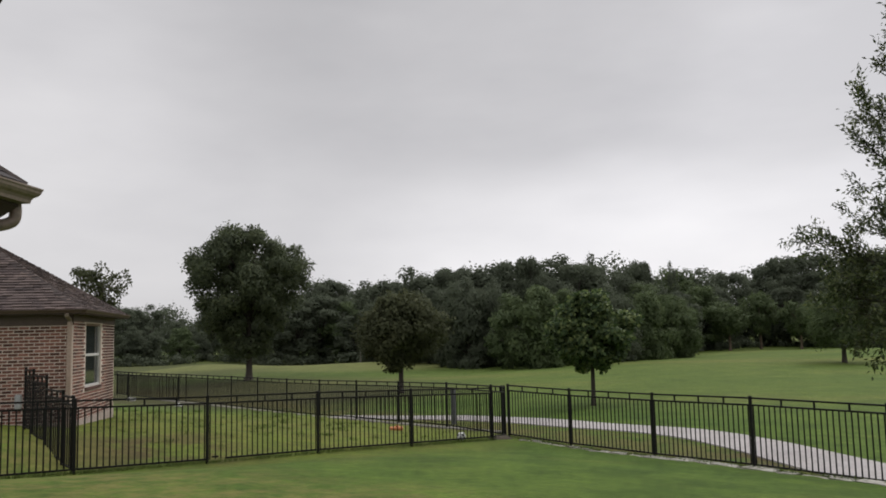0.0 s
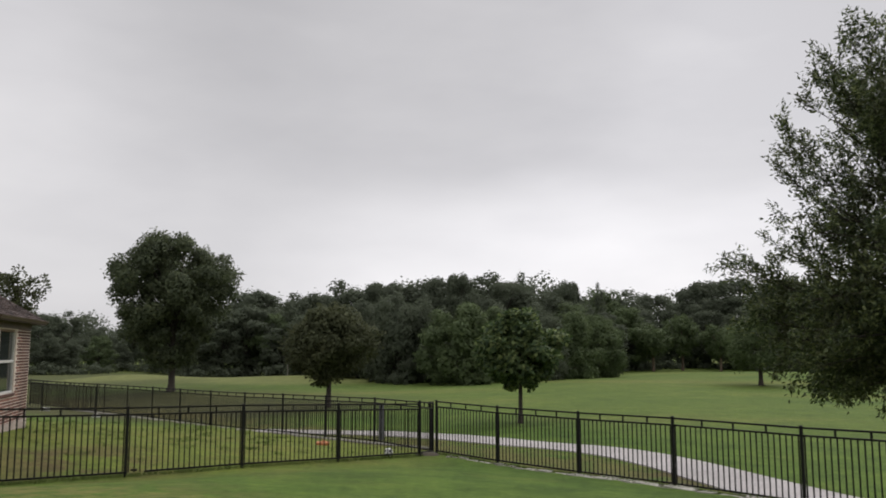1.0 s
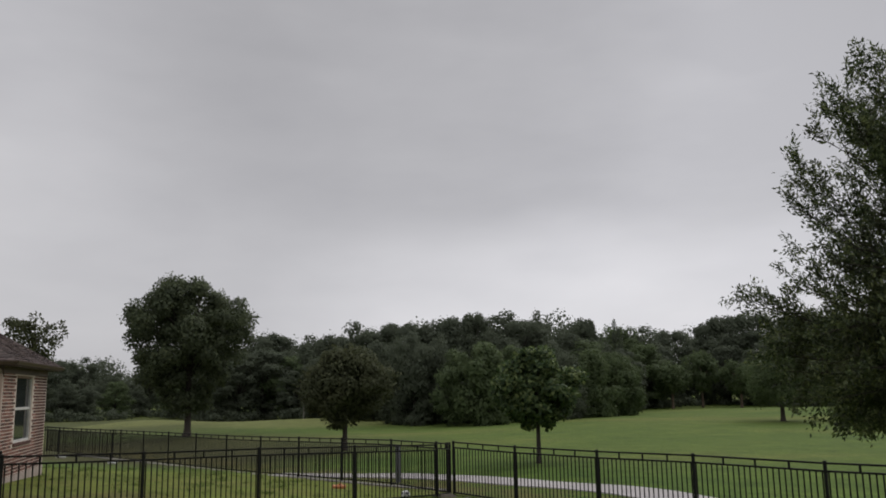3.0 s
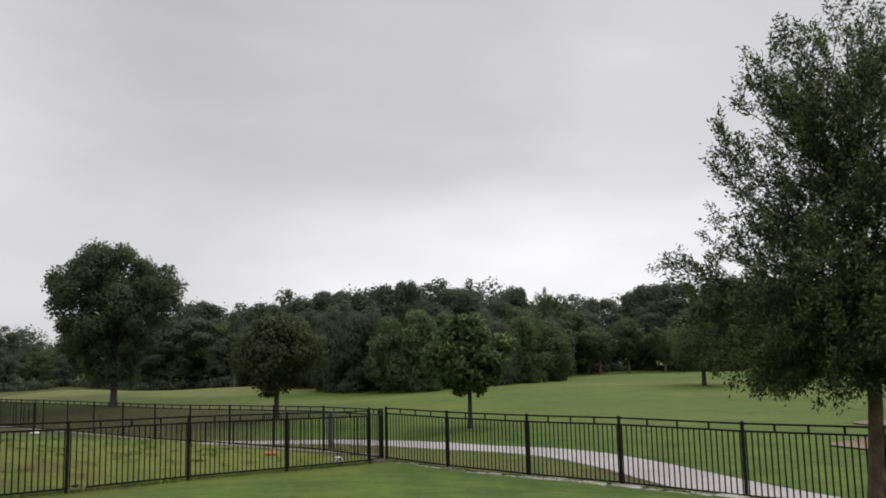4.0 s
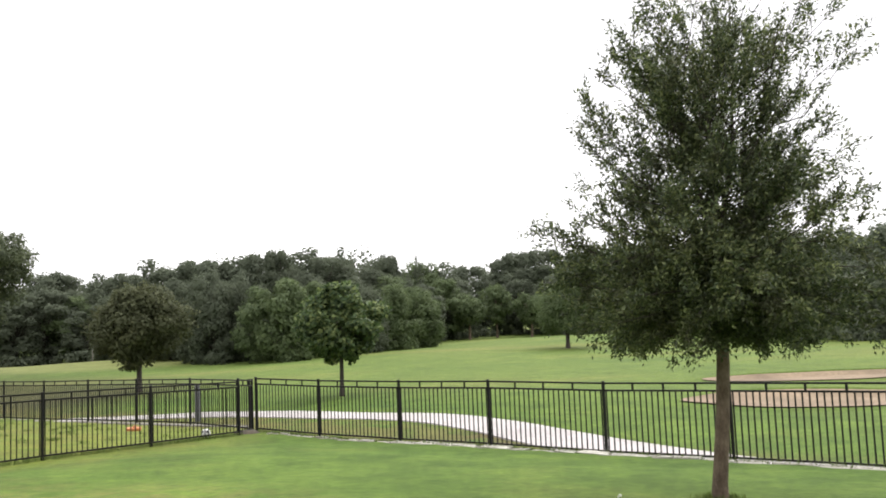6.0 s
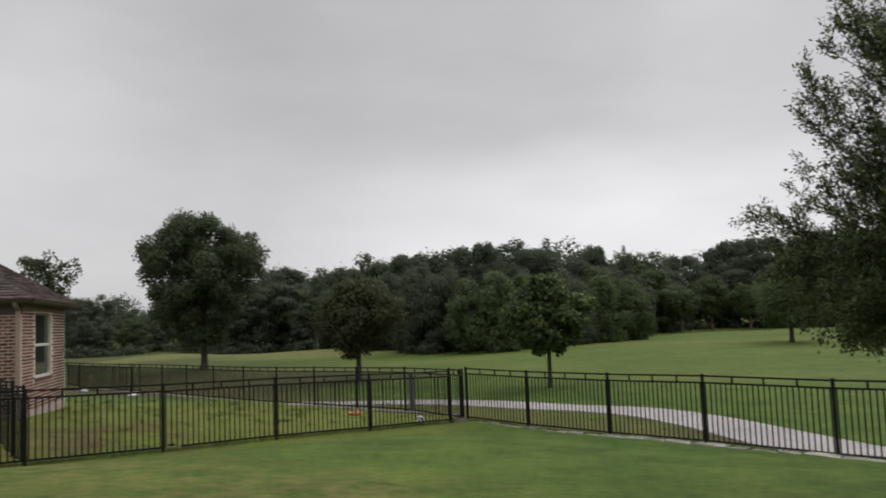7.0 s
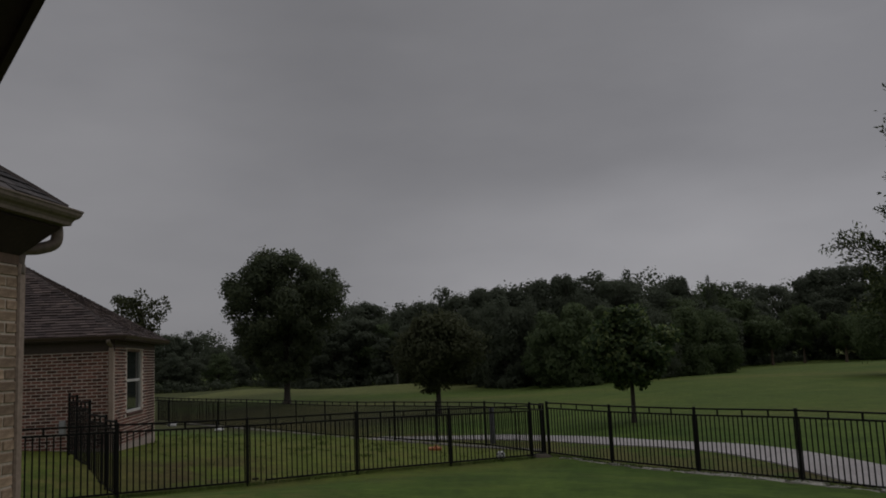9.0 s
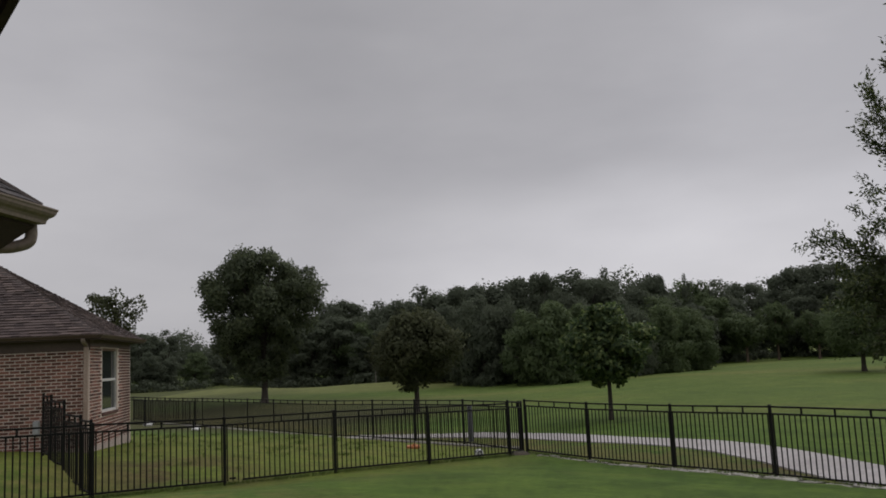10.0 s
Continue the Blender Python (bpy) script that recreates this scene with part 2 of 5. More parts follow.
def grass_material():
    m, nt, b = material("mown_grass")
    L = nt.links.new
    big, mid, fine, blades = (noise_node(nt, s, d, 0.6) for s, d in ((0.12, 3), (0.9, 4), (7.0, 4), (70.0, 3)))
    lush = ramp_node(nt, [(0.30, (0.065, 0.116, 0.018)), (0.50, (0.087, 0.149, 0.024)), (0.70, (0.117, 0.183, 0.031))])
    L(mid.outputs[0], lush.inputs[0])
    patch = ramp_node(nt, [(0.35, (0.85, 0.90, 0.85)), (0.65, (1.15, 1.10, 1.10))])
    L(big.outputs[0], patch.inputs[0])
    col = mix_colour(nt, 1.0, lush.outputs[0], patch.outputs[0], "MULTIPLY")
    # dry straw-coloured patches
    dry = ramp_node(nt, [(0.54, (0, 0, 0)), (0.70, (1, 1, 1))])
    wide = noise_node(nt, 0.34, 5, 0.65)
    L(wide.outputs[0], dry.inputs[0])
    dryness = nt.nodes.new("ShaderNodeMath")
    dryness.operation = "MULTIPLY"
    L(dry.outputs[0], dryness.inputs[0])
    dryness.inputs[1].default_value = 0.17
    col = mix_colour(nt, dryness.outputs[0], col, (0.225, 0.195, 0.062))
    # darker tufts among the mown grass
    tuft = ramp_node(nt, [(0.34, (0.55, 0.63, 0.52)), (0.48, (1, 1, 1))])
    tn = noise_node(nt, 2.6, 5, 0.7, stretch=(1.0, 1.0, 1.0))
    L(tn.outputs[0], tuft.inputs[0])
    col = mix_colour(nt, 0.42, col, tuft.outputs[0], "MULTIPLY")
    # bare earth showing through the neighbouring yard
    geo, sep = nt.nodes.new("ShaderNodeNewGeometry"), nt.nodes.new("ShaderNodeVectorMath")
    sep.operation = "DISTANCE"
    L(geo.outputs["Position"], sep.inputs[0])
    sep.inputs[1].default_value = (-6.0, 21.5, 0.4)
    near = nt.nodes.new("ShaderNodeMapRange")
    near.inputs["From Min"].default_value, near.inputs["From Max"].default_value = 9.0, 3.0
    near.inputs["To Min"].default_value, near.inputs["To Max"].default_value = 0.0, 0.58
    L(sep.outputs["Value"], near.inputs["Value"])
    earthy = ramp_node(nt, [(0.44, (0, 0, 0)), (0.56, (1, 1, 1))])
    spots = noise_node(nt, 0.8, 5, 0.7)
    L(spots.outputs[0], earthy.inputs[0])
    both = nt.nodes.new("ShaderNodeMath")
    both.operation = "MULTIPLY"
    L(near.outputs[0], both.inputs[0]), L(earthy.outputs[0], both.inputs[1])
    col = mix_colour(nt, both.outputs[0], col, (0.125, 0.092, 0.040))
    yd = nt.nodes.new("ShaderNodeVectorMath")
    yd.operation = "DISTANCE"
    L(geo.outputs["Position"], yd.inputs[0])
    yd.inputs[1].default_value = (-6.5, 23.5, 0.2)
    ym = nt.nodes.new("ShaderNodeMapRange")
    ym.inputs["From Min"].default_value, ym.inputs["From Max"].default_value = 9.0, 6.0
    ym.inputs["To Min"].default_value, ym.inputs["To Max"].default_value = 0.0, 0.55
    L(yd.outputs["Value"], ym.inputs["Value"])
    col = mix_colour(nt, ym.outputs[0], col, (0.196, 0.218, 0.042))
    clumps = noise_node(nt, 1.7, 5, 0.7)
    dark = ramp_node(nt, [(0.34, (0.60, 0.67, 0.58)), (0.48, (1, 1, 1)), (0.66, (1.16, 1.15, 1.08))])
    L(clumps.outputs[0], dark.inputs[0])
    col = mix_colour(nt, ym.outputs[0], col, mix_colour(nt, 1.0, col, dark.outputs[0], "MULTIPLY"))
    bp = nt.nodes.new("ShaderNodeVectorMath")
    bp.operation = "DISTANCE"
    L(geo.outputs["Position"], bp.inputs[0])
    bp.inputs[1].default_value = BARE
    bm_ = nt.nodes.new("ShaderNodeMapRange")
    bm_.inputs["From Min"].default_value, bm_.inputs["From Max"].default_value = 2.6, 0.6
    L(bp.outputs["Value"], bm_.inputs["Value"])
    bs = ramp_node(nt, [(0.40, (0, 0, 0)), (0.52, (0.9, 0.9, 0.9))])
    L(spots.outputs[0], bs.inputs[0])
    bare = nt.nodes.new("ShaderNodeMath")
    bare.operation = "MULTIPLY"
    L(bm_.outputs[0], bare.inputs[0]), L(bs.outputs[0], bare.inputs[1])
    col = mix_colour(nt, bare.outputs[0], col, (0.122, 0.092, 0.044))
    ob_, om = nt.nodes.new("ShaderNodeVectorMath"), nt.nodes.new("ShaderNodeMapRange")
    ob_.operation = "DISTANCE"
    L(geo.outputs["Position"], ob_.inputs[0])
    ob_.inputs[1].default_value = (5.15, 7.85, 0.35)
    om.inputs["From Min"].default_value, om.inputs["From Max"].default_value = 0.95, 0.25
    om.inputs["To Max"].default_value = 0.6
    L(ob_.outputs["Value"], om.inputs["Value"])
    col = mix_colour(nt, om.outputs[0], col, (0.150, 0.125, 0.055))
    # dull rough ground round the far oak, and a dry strip beside the path
    rough = nt.nodes.new("ShaderNodeVectorMath")
    rough.operation = "DISTANCE"
    L(geo.outputs["Position"], rough.inputs[0])
    rough.inputs[1].default_value = (-13.0, 47.0, 0.0)
    ring = nt.nodes.new("ShaderNodeMapRange")
    ring.inputs["From Min"].default_value, ring.inputs["From Max"].default_value = 17.0, 10.0
    ring.inputs["To Min"].default_value, ring.inputs["To Max"].default_value = 0.0, 0.85
    L(rough.outputs["Value"], ring.inputs["Value"])
    col = mix_colour(nt, ring.outputs[0], col, (0.088, 0.082, 0.040))
    beyond, dull = nt.nodes.new("ShaderNodeVectorMath"), nt.nodes.new("ShaderNodeMapRange")
    beyond.operation = "DISTANCE"
    L(geo.outputs["Position"], beyond.inputs[0])
    beyond.inputs[1].default_value = (-36.0, 82.0, 0.0)
    dull.inputs["From Min"].default_value, dull.inputs["From Max"].default_value = 33.0, 19.0
    dull.inputs["To Min"].default_value, dull.inputs["To Max"].default_value = 0.0, 0.75
    L(beyond.outputs["Value"], dull.inputs["Value"])
    off, du = nt.nodes.new("ShaderNodeVectorMath"), nt.nodes.new("ShaderNodeVectorMath")
    off.operation, du.operation = "SUBTRACT", "DOT_PRODUCT"
    L(geo.outputs["Position"], off.inputs[0])
    off.inputs[1].default_value = (FX, FY, 0)
    L(off.outputs[0], du.inputs[0])
    du.inputs[1].default_value = tuple(IN)
    strip = ramp_node(nt, [(0.0, (0, 0, 0)), (0.35, (1, 1, 1)), (0.75, (1, 1, 1)), (1.0, (0, 0, 0))])
    mr = nt.nodes.new("ShaderNodeMapRange")
    mr.inputs["From Min"].default_value, mr.inputs["From Max"].default_value = -4.0, 0.3
    L(du.outputs["Value"], mr.inputs["Value"]), L(mr.outputs[0], strip.inputs[0])
    worn = ramp_node(nt, [(0.36, (0, 0, 0)), (0.52, (0.85, 0.85, 0.85))])
    wn = noise_node(nt, 1.1, 5, 0.65)
    L(wn.outputs[0], worn.inputs[0])
    col = mix_colour(nt, mix_colour(nt, 1.0, strip.outputs[0], worn.outputs[0], "MULTIPLY"), col, (0.138, 0.128, 0.046))
    # the short fairway grass is paler than the lawns
    fair = nt.nodes.new("ShaderNodeMapRange")
    fair.inputs["From Min"].default_value, fair.inputs["From Max"].default_value = -7.0, -16.0
    fair.inputs["To Min"].default_value, fair.inputs["To Max"].default_value = 0.0, 0.62
    L(du.outputs["Value"], fair.inputs["Value"])
    bands = noise_node(nt, 0.055, 5, 0.6, stretch=(0.6, 1.6, 1.0))
    turf = ramp_node(nt, [(0.34, (0.090, 0.140, 0.032)), (0.50, (0.130, 0.176, 0.040)), (0.62, (0.185, 0.195, 0.058))])
    L(bands.outputs[0], turf.inputs[0])
    col = mix_colour(nt, fair.outputs[0], col, turf.outputs[0])
    col = mix_colour(nt, dull.outputs[0], col, (0.088, 0.088, 0.042))
    # the mounds are mown shorter and paler
    for mx, my, a, c, h in MOUNDS:
        mound, pale = nt.nodes.new("ShaderNodeVectorMath"), nt.nodes.new("ShaderNodeMapRange")
        mound.operation = "DISTANCE"
        L(geo.outputs["Position"], mound.inputs[0])
        mound.inputs[1].default_value = (mx, my, 0.3)
        pale.inputs["From Min"].default_value, pale.inputs["From Max"].default_value = a * 1.45, a * 0.9
        pale.inputs["To Min"].default_value, pale.inputs["To Max"].default_value = 0.0, 0.8
        L(mound.outputs["Value"], pale.inputs["Value"])
        col = mix_colour(nt, pale.outputs[0], col, (0.185, 0.205, 0.075))
    tips = ramp_node(nt, [(0.3, (0.68, 0.70, 0.66)), (0.7, (1.25, 1.22, 1.2))])
    L(fine.outputs[0], tips.inputs[0])
    col = mix_colour(nt, 0.7, col, tips.outputs[0], "MULTIPLY")
    # bare earth where the path meets the fence
    edge, shown = nt.nodes.new("ShaderNodeVectorMath"), nt.nodes.new("ShaderNodeMapRange")
    edge.operation = "DISTANCE"
    L(geo.outputs["Position"], edge.inputs[0])
    edge.inputs[1].default_value = (7.1, 19.0, -0.3)
    shown.inputs["From Min"].default_value, shown.inputs["From Max"].default_value = 1.5, 0.5
    L(edge.outputs["Value"], shown.inputs["Value"])
    col = mix_colour(nt, mix_colour(nt, 1.0, shown.outputs[0], worn.outputs[0], "MULTIPLY"), col, (0.095, 0.070, 0.036))
    # dry, worn turf on the near lawn
    for at, far_r, near_r in (((-1.3, 9.2, 0.75), 3.4, 1.0), ((-4.8, 11.2, 0.75), 3.6, 1.2), ((-9.0, 15.6, 0.6), 2.9, 1.2)):
        dist, worn_in = nt.nodes.new("ShaderNodeVectorMath"), nt.nodes.new("ShaderNodeMapRange")
        dist.operation = "DISTANCE"
        L(geo.outputs["Position"], dist.inputs[0])
        dist.inputs[1].default_value = at
        worn_in.inputs["From Min"].default_value, worn_in.inputs["From Max"].default_value = far_r, near_r
        L(dist.outputs["Value"], worn_in.inputs["Value"])
        straw_n, straw = noise_node(nt, 2.3, 6, 0.7), ramp_node(nt, [(0.40, (0, 0, 0)), (0.62, (0.75, 0.75, 0.75))])
        L(straw_n.outputs[0], straw.inputs[0])
        col = mix_colour(nt, mix_colour(nt, 1.0, worn_in.outputs[0], straw.outputs[0], "MULTIPLY"), col, (0.215, 0.188, 0.066))
    # uneven growth: paler and darker patches at a hand's and an arm's width
    for scale, low, high, much in ((0.55, 0.75, 1.12, 0.8), (3.4, 0.75, 1.20, 0.65), (17.0, 0.78, 1.20, 0.5)):
        n_, r_ = noise_node(nt, scale, 6, 0.68), ramp_node(nt, [(0.34, (low, low * 1.03, low)), (0.66, (high, high * 0.98, high * 0.94))])
        L(n_.outputs[0], r_.inputs[0])
        col = mix_colour(nt, much, col, mix_colour(nt, 1.0, col, r_.outputs[0], "MULTIPLY"))
    L(col, b.inputs["Base Color"])
    b.inputs["Roughness"].default_value = 0.9
    b.inputs["Specular IOR Level"].default_value = 0.2
    bump(nt, b, blades.outputs[0], 0.6, 0.03)
    return m


GRASS = grass_material()
CONCRETE = two_scale("pale_concrete", (0.36, 0.335, 0.325), (0.47, 0.44, 0.43), 0.6, 9.0, 0.85)
SAND = two_scale("bunker_sand", (0.165, 0.120, 0.074), (0.262, 0.195, 0.124), 0.5, 8.0, 0.95, bump_s=0.5, bump_d=0.03)
STRIP = two_scale("stained_concrete", (0.15, 0.14, 0.12), (0.26, 0.245, 0.215), 1.2, 14.0, 0.9)
EARTH = two_scale("bare_earth", (0.05, 0.042, 0.032), (0.10, 0.083, 0.058), 2.0, 14.0, 0.95, bump_s=0.8, bump_d=0.03)
LIMESTONE = two_scale("limestone_edging", (0.33, 0.31, 0.265), (0.58, 0.56, 0.50), 3.0, 25.0, 0.9, vary=0.2, bump_s=0.6)
IRON = two_scale("black_powder_coat", (0.007, 0.0065, 0.006), (0.012, 0.0115, 0.011), 2.0, 60.0, 0.62, 0.0, 0.1, 0.002)
IRON.node_tree.nodes["Principled BSDF"].inputs["Specular IOR Level"].default_value = 0.22
BRICK_TAN = two_scale("tan_brown_brick", (0.310, 0.212, 0.142), (0.570, 0.412, 0.292), 2.2, 40.0, 0.9, vary=0.40, bump_s=0.7, bump_d=0.006, coords="Generated")
BRICK_BROWN = two_scale("dark_brown_brick", (0.32, 0.168, 0.120), (0.62, 0.365, 0.272), 3.0, 30.0, 0.9, vary=0.3, bump_s=1.0, bump_d=0.012, coords="Generated")
BRICK_RED = two_scale("red_brown_brick", (0.102, 0.045, 0.035), (0.292, 0.132, 0.101), 1.7, 30.0, 0.9, vary=0.6, bump_s=0.6, bump_d=0.006, coords="Generated")
MORTAR = two_scale("grey_mortar", (0.58, 0.49, 0.40), (0.70, 0.60, 0.50), 2.0, 60.0, 0.95, bump_s=0.5, bump_d=0.004)
MORTAR_DARK = two_scale("dark_mortar", (0.46, 0.35, 0.29), (0.62, 0.49, 0.41), 2.0, 60.0, 0.95, bump_s=0.5, bump_d=0.004)
MORTAR_PALE = two_scale("pale_mortar", (0.60, 0.51, 0.44), (0.72, 0.62, 0.54), 2.0, 50.0, 0.95, bump_s=0.5, bump_d=0.004)
TRIM = two_scale("tan_painted_trim", (0.190, 0.146, 0.115), (0.250, 0.196, 0.157), 1.2, 30.0, 0.6, bump_s=0.08, bump_d=0.002)
LEDGE = two_scale("pinkish_cast_stone", (0.36, 0.29, 0.255), (0.50, 0.42, 0.37), 1.4, 20.0, 0.9)
METER_GREY = two_scale("grey_painted_steel", (0.34, 0.35, 0.35), (0.44, 0.45, 0.45), 3.0, 40.0, 0.6, bump_s=0.05)
# gutter, fascia and frieze brown, darkened to carry the soffit's shade
GUTTER = two_scale("shade_darkened_brown_metal", (0.074, 0.046, 0.036), (0.112, 0.074, 0.058), 1.2, 30.0, 0.55, bump_s=0.08, bump_d=0.002)
TRIM_PALE = two_scale("pale_painted_metal", (0.37, 0.275, 0.22), (0.46, 0.35, 0.285), 1.2, 30.0, 0.55, bump_s=0.08, bump_d=0.002)
BOARD = two_scale("brown_painted_board", (0.175, 0.110, 0.077), (0.250, 0.163, 0.117), 3.0, 40.0, 0.8, bump_s=0.2, bump_d=0.002, stretch=(1, 1, 0.2))
# brown paint taken almost to black: the shade under the eaves is in the colour
TRIM_SHADED = two_scale("shade_darkened_soffit_brown", (0.034, 0.020, 0.014), (0.054, 0.034, 0.024), 1.2, 30.0, 0.85, bump_s=0.1, bump_d=0.002)
SHINGLE = two_scale("weathered_shingle", (0.062, 0.050, 0.047), (0.115, 0.094, 0.086), 1.0, 45.0, 0.95, bump_s=0.6, bump_d=0.006)
WHITE_FRAME = two_scale("white_window_frame", (0.58, 0.57, 0.55), (0.68, 0.67, 0.65), 2.0, 40.0, 0.5, bump_s=0.05)
BARK = two_scale("grey_brown_bark", (0.080, 0.055, 0.038), (0.215, 0.163, 0.120), 9.0, 40.0, 0.95, bump_s=1.0, bump_d=0.03, stretch=(1, 1, 0.55))
BARK_DARK = two_scale("dark_bark", (0.035, 0.028, 0.022), (0.07, 0.058, 0.048), 2.0, 14.0, 0.95, bump_s=0.8, bump_d=0.03, stretch=(1, 1, 0.25))
LEAF_OAK = foliage("live_oak_leaf", (0.030, 0.043, 0.018), (0.078, 0.110, 0.043), (0.230, 0.265, 0.100), 0.42, 0.36, 0.9, (0.082, 0.080, 0.040))
LEAF_MAPLE = foliage("broad_leaf", (0.036, 0.062, 0.026), (0.082, 0.132, 0.046), (0.24, 0.29, 0.10), 0.5, 0.4, 0.85)
LEAF_RUST = foliage("dull_leaf", (0.058, 0.067, 0.036), (0.092, 0.104, 0.050), (0.142, 0.148, 0.066), 0.7, 0.4, 0.35)
# greyer, lighter and flatter than the near leaves: distance haze put into the colour
LEAF_WOOD_HAZED = foliage("hazed_woodland_leaf", (0.088, 0.104, 0.074), (0.110, 0.131, 0.086), (0.134, 0.155, 0.098), 0.8, 0.46, 0.2)
LEAF_DARK = foliage("dark_oak_leaf", (0.058, 0.074, 0.043), (0.100, 0.124, 0.064), (0.158, 0.182, 0.084), 0.6, 0.4, 0.55)
LEAF_THICKET = foliage("thicket_leaf", (0.074, 0.104, 0.050), (0.112, 0.152, 0.066), (0.165, 0.205, 0.084), 0.7, 0.42, 0.3)


def glass_material():
    m, nt, b = material("window_glass")
    b.inputs["Base Color"].default_value = (0.030, 0.035, 0.035, 1)
    b.inputs["Roughness"].default_value = 0.06
    b.inputs["IOR"].default_value = 1.5
    return m


GLASS = glass_material()


# ---------------------------------------------------------------- mesh helpers
def mesh_of(name, verts, faces, mat, flat=True):
    me = bpy.data.meshes.new(name)
    me.from_pydata([tuple(v) for v in verts], [], faces)
    me.materials.append(mat)
    if not flat:
        me.polygons.foreach_set("use_smooth", [True] * len(me.polygons))
    me.update()
    return me


def bm_mesh(name, bm, mat, flat=True):
    me = bpy.data.meshes.new(name)
    bm.to_mesh(me)
    bm.free()
    me.materials.append(mat)
    if not flat:
        me.polygons.foreach_set("use_smooth", [True] * len(me.polygons))
    return me


def put(name, me, parent=None, m=None, label=""):
    ob = new(name, me)
    if parent:
        ob.parent = parent
    if m is not None:
        ob.matrix_basis = m
    return tagged(ob, label)


def part(name, bm, mat, parent, label="", flat=True):
    return put(name, bm_mesh(name, bm, mat, flat), parent, None, label)


def thing(name, label, category, group="", kind="", at=(0, 0, 0)):
    ob = new(name)
    ob.location = at
    return tagged(ob, label, category, group, kind)


def box(bm, lo, hi, m=None, bevel=0.0):
    """An axis-aligned box between two corners, turned by m."""
    r = bmesh.ops.create_cube(bm, size=1.0)
    lo, hi = Vector(lo), Vector(hi)
    s = hi - lo
    t = Matrix.Translation((lo + hi) / 2) @ Matrix.Diagonal((s.x, s.y, s.z, 1))
    bmesh.ops.transform(bm, matrix=(m @ t if m is not None else t), verts=r["verts"])
    if bevel:
        edges = {e for v in r["verts"] for e in v.link_edges}
        bmesh.ops.bevel(bm, geom=list(edges), offset=bevel, segments=1, affect="EDGES", profile=0.5)
    return bm


def tube(bm, pts, radii, sides=8):
    """A tapered tube along points, closed at both ends."""
    rings = []
    for i, p in enumerate(pts):
        p = Vector(p)
        a = Vector(pts[max(0, i - 1)])
        c = Vector(pts[min(len(pts) - 1, i + 1)])
        d = (c - a).normalized()
        x = d.orthogonal().normalized()
        if i and rings:
            x = (prev - d * prev.dot(d)).normalized()
        prev = x
        y = d.cross(x)
        rings.append([bm.verts.new(p + (x * math.cos(2 * math.pi * k / sides) + y * math.sin(2 * math.pi * k / sides)) * radii[i]) for k in range(sides)])
    for a, b in zip(rings, rings[1:]):
        for k in range(sides):
            bm.faces.new((a[k], a[(k + 1) % sides], b[(k + 1) % sides], b[k]))
    bm.faces.new(rings[0][::-1])
    bm.faces.new(rings[-1])
    return bm


# ---------------------------------------------------------------- foliage
def leaf_mesh(name, pos, axis, normal, length, width, mat, soft=None):
    """Many small folded leaves, two triangles each, from arrays of places, directions and sizes.
    soft: shading normals, by which the leaves of a clump catch the light together."""
    n = len(pos)
    axis = axis / np.linalg.norm(axis, axis=1, keepdims=True)
    side = np.cross(axis, normal)
    side /= np.linalg.norm(side, axis=1, keepdims=True) + 1e-9
    up = np.cross(side, axis)
    ln, wd = length[:, None], width[:, None]
    v = np.empty((n, 4, 3))
    v[:, 0] = pos
    v[:, 1] = pos + axis * ln * 0.45 + side * wd * 0.5 + up * wd * 0.16
    v[:, 2] = pos + axis * ln - up * ln * 0.08
    v[:, 3] = pos + axis * ln * 0.45 - side * wd * 0.5 + up * wd * 0.16
    order = np.tile(np.array([0, 1, 2, 0, 2, 3]), (n, 1))
    if soft is not None:
        turned = np.einsum("ij,ij->i", np.cross(v[:, 1] - v[:, 0], v[:, 2] - v[:, 0]), soft) < 0
        order[turned] = (0, 2, 1, 0, 3, 2)
    idx = (np.arange(n)[:, None] * 4 + order).reshape(-1, 3)
    me = bpy.data.meshes.new(name)
    me.vertices.add(n * 4)
    me.vertices.foreach_set("co", v.ravel())
    me.loops.add(n * 6)
    me.loops.foreach_set("vertex_index", idx.ravel())
    me.polygons.add(n * 2)
    me.polygons.foreach_set("loop_start", np.arange(0, n * 6, 3))
    me.materials.append(mat)
    me.update(calc_edges=True)
    if soft is not None:
        me.polygons.foreach_set("use_smooth", np.ones(n * 2, dtype=bool))
        nv = soft / (np.linalg.norm(soft, axis=1, keepdims=True) + 1e-9)
        me.normals_split_custom_set_from_vertices(np.repeat(nv, 4, 0).tolist())
    return me


def unit(rng, n):
    d = rng.normal(size=(n, 3))
    return d / np.linalg.norm(d, axis=1, keepdims=True)


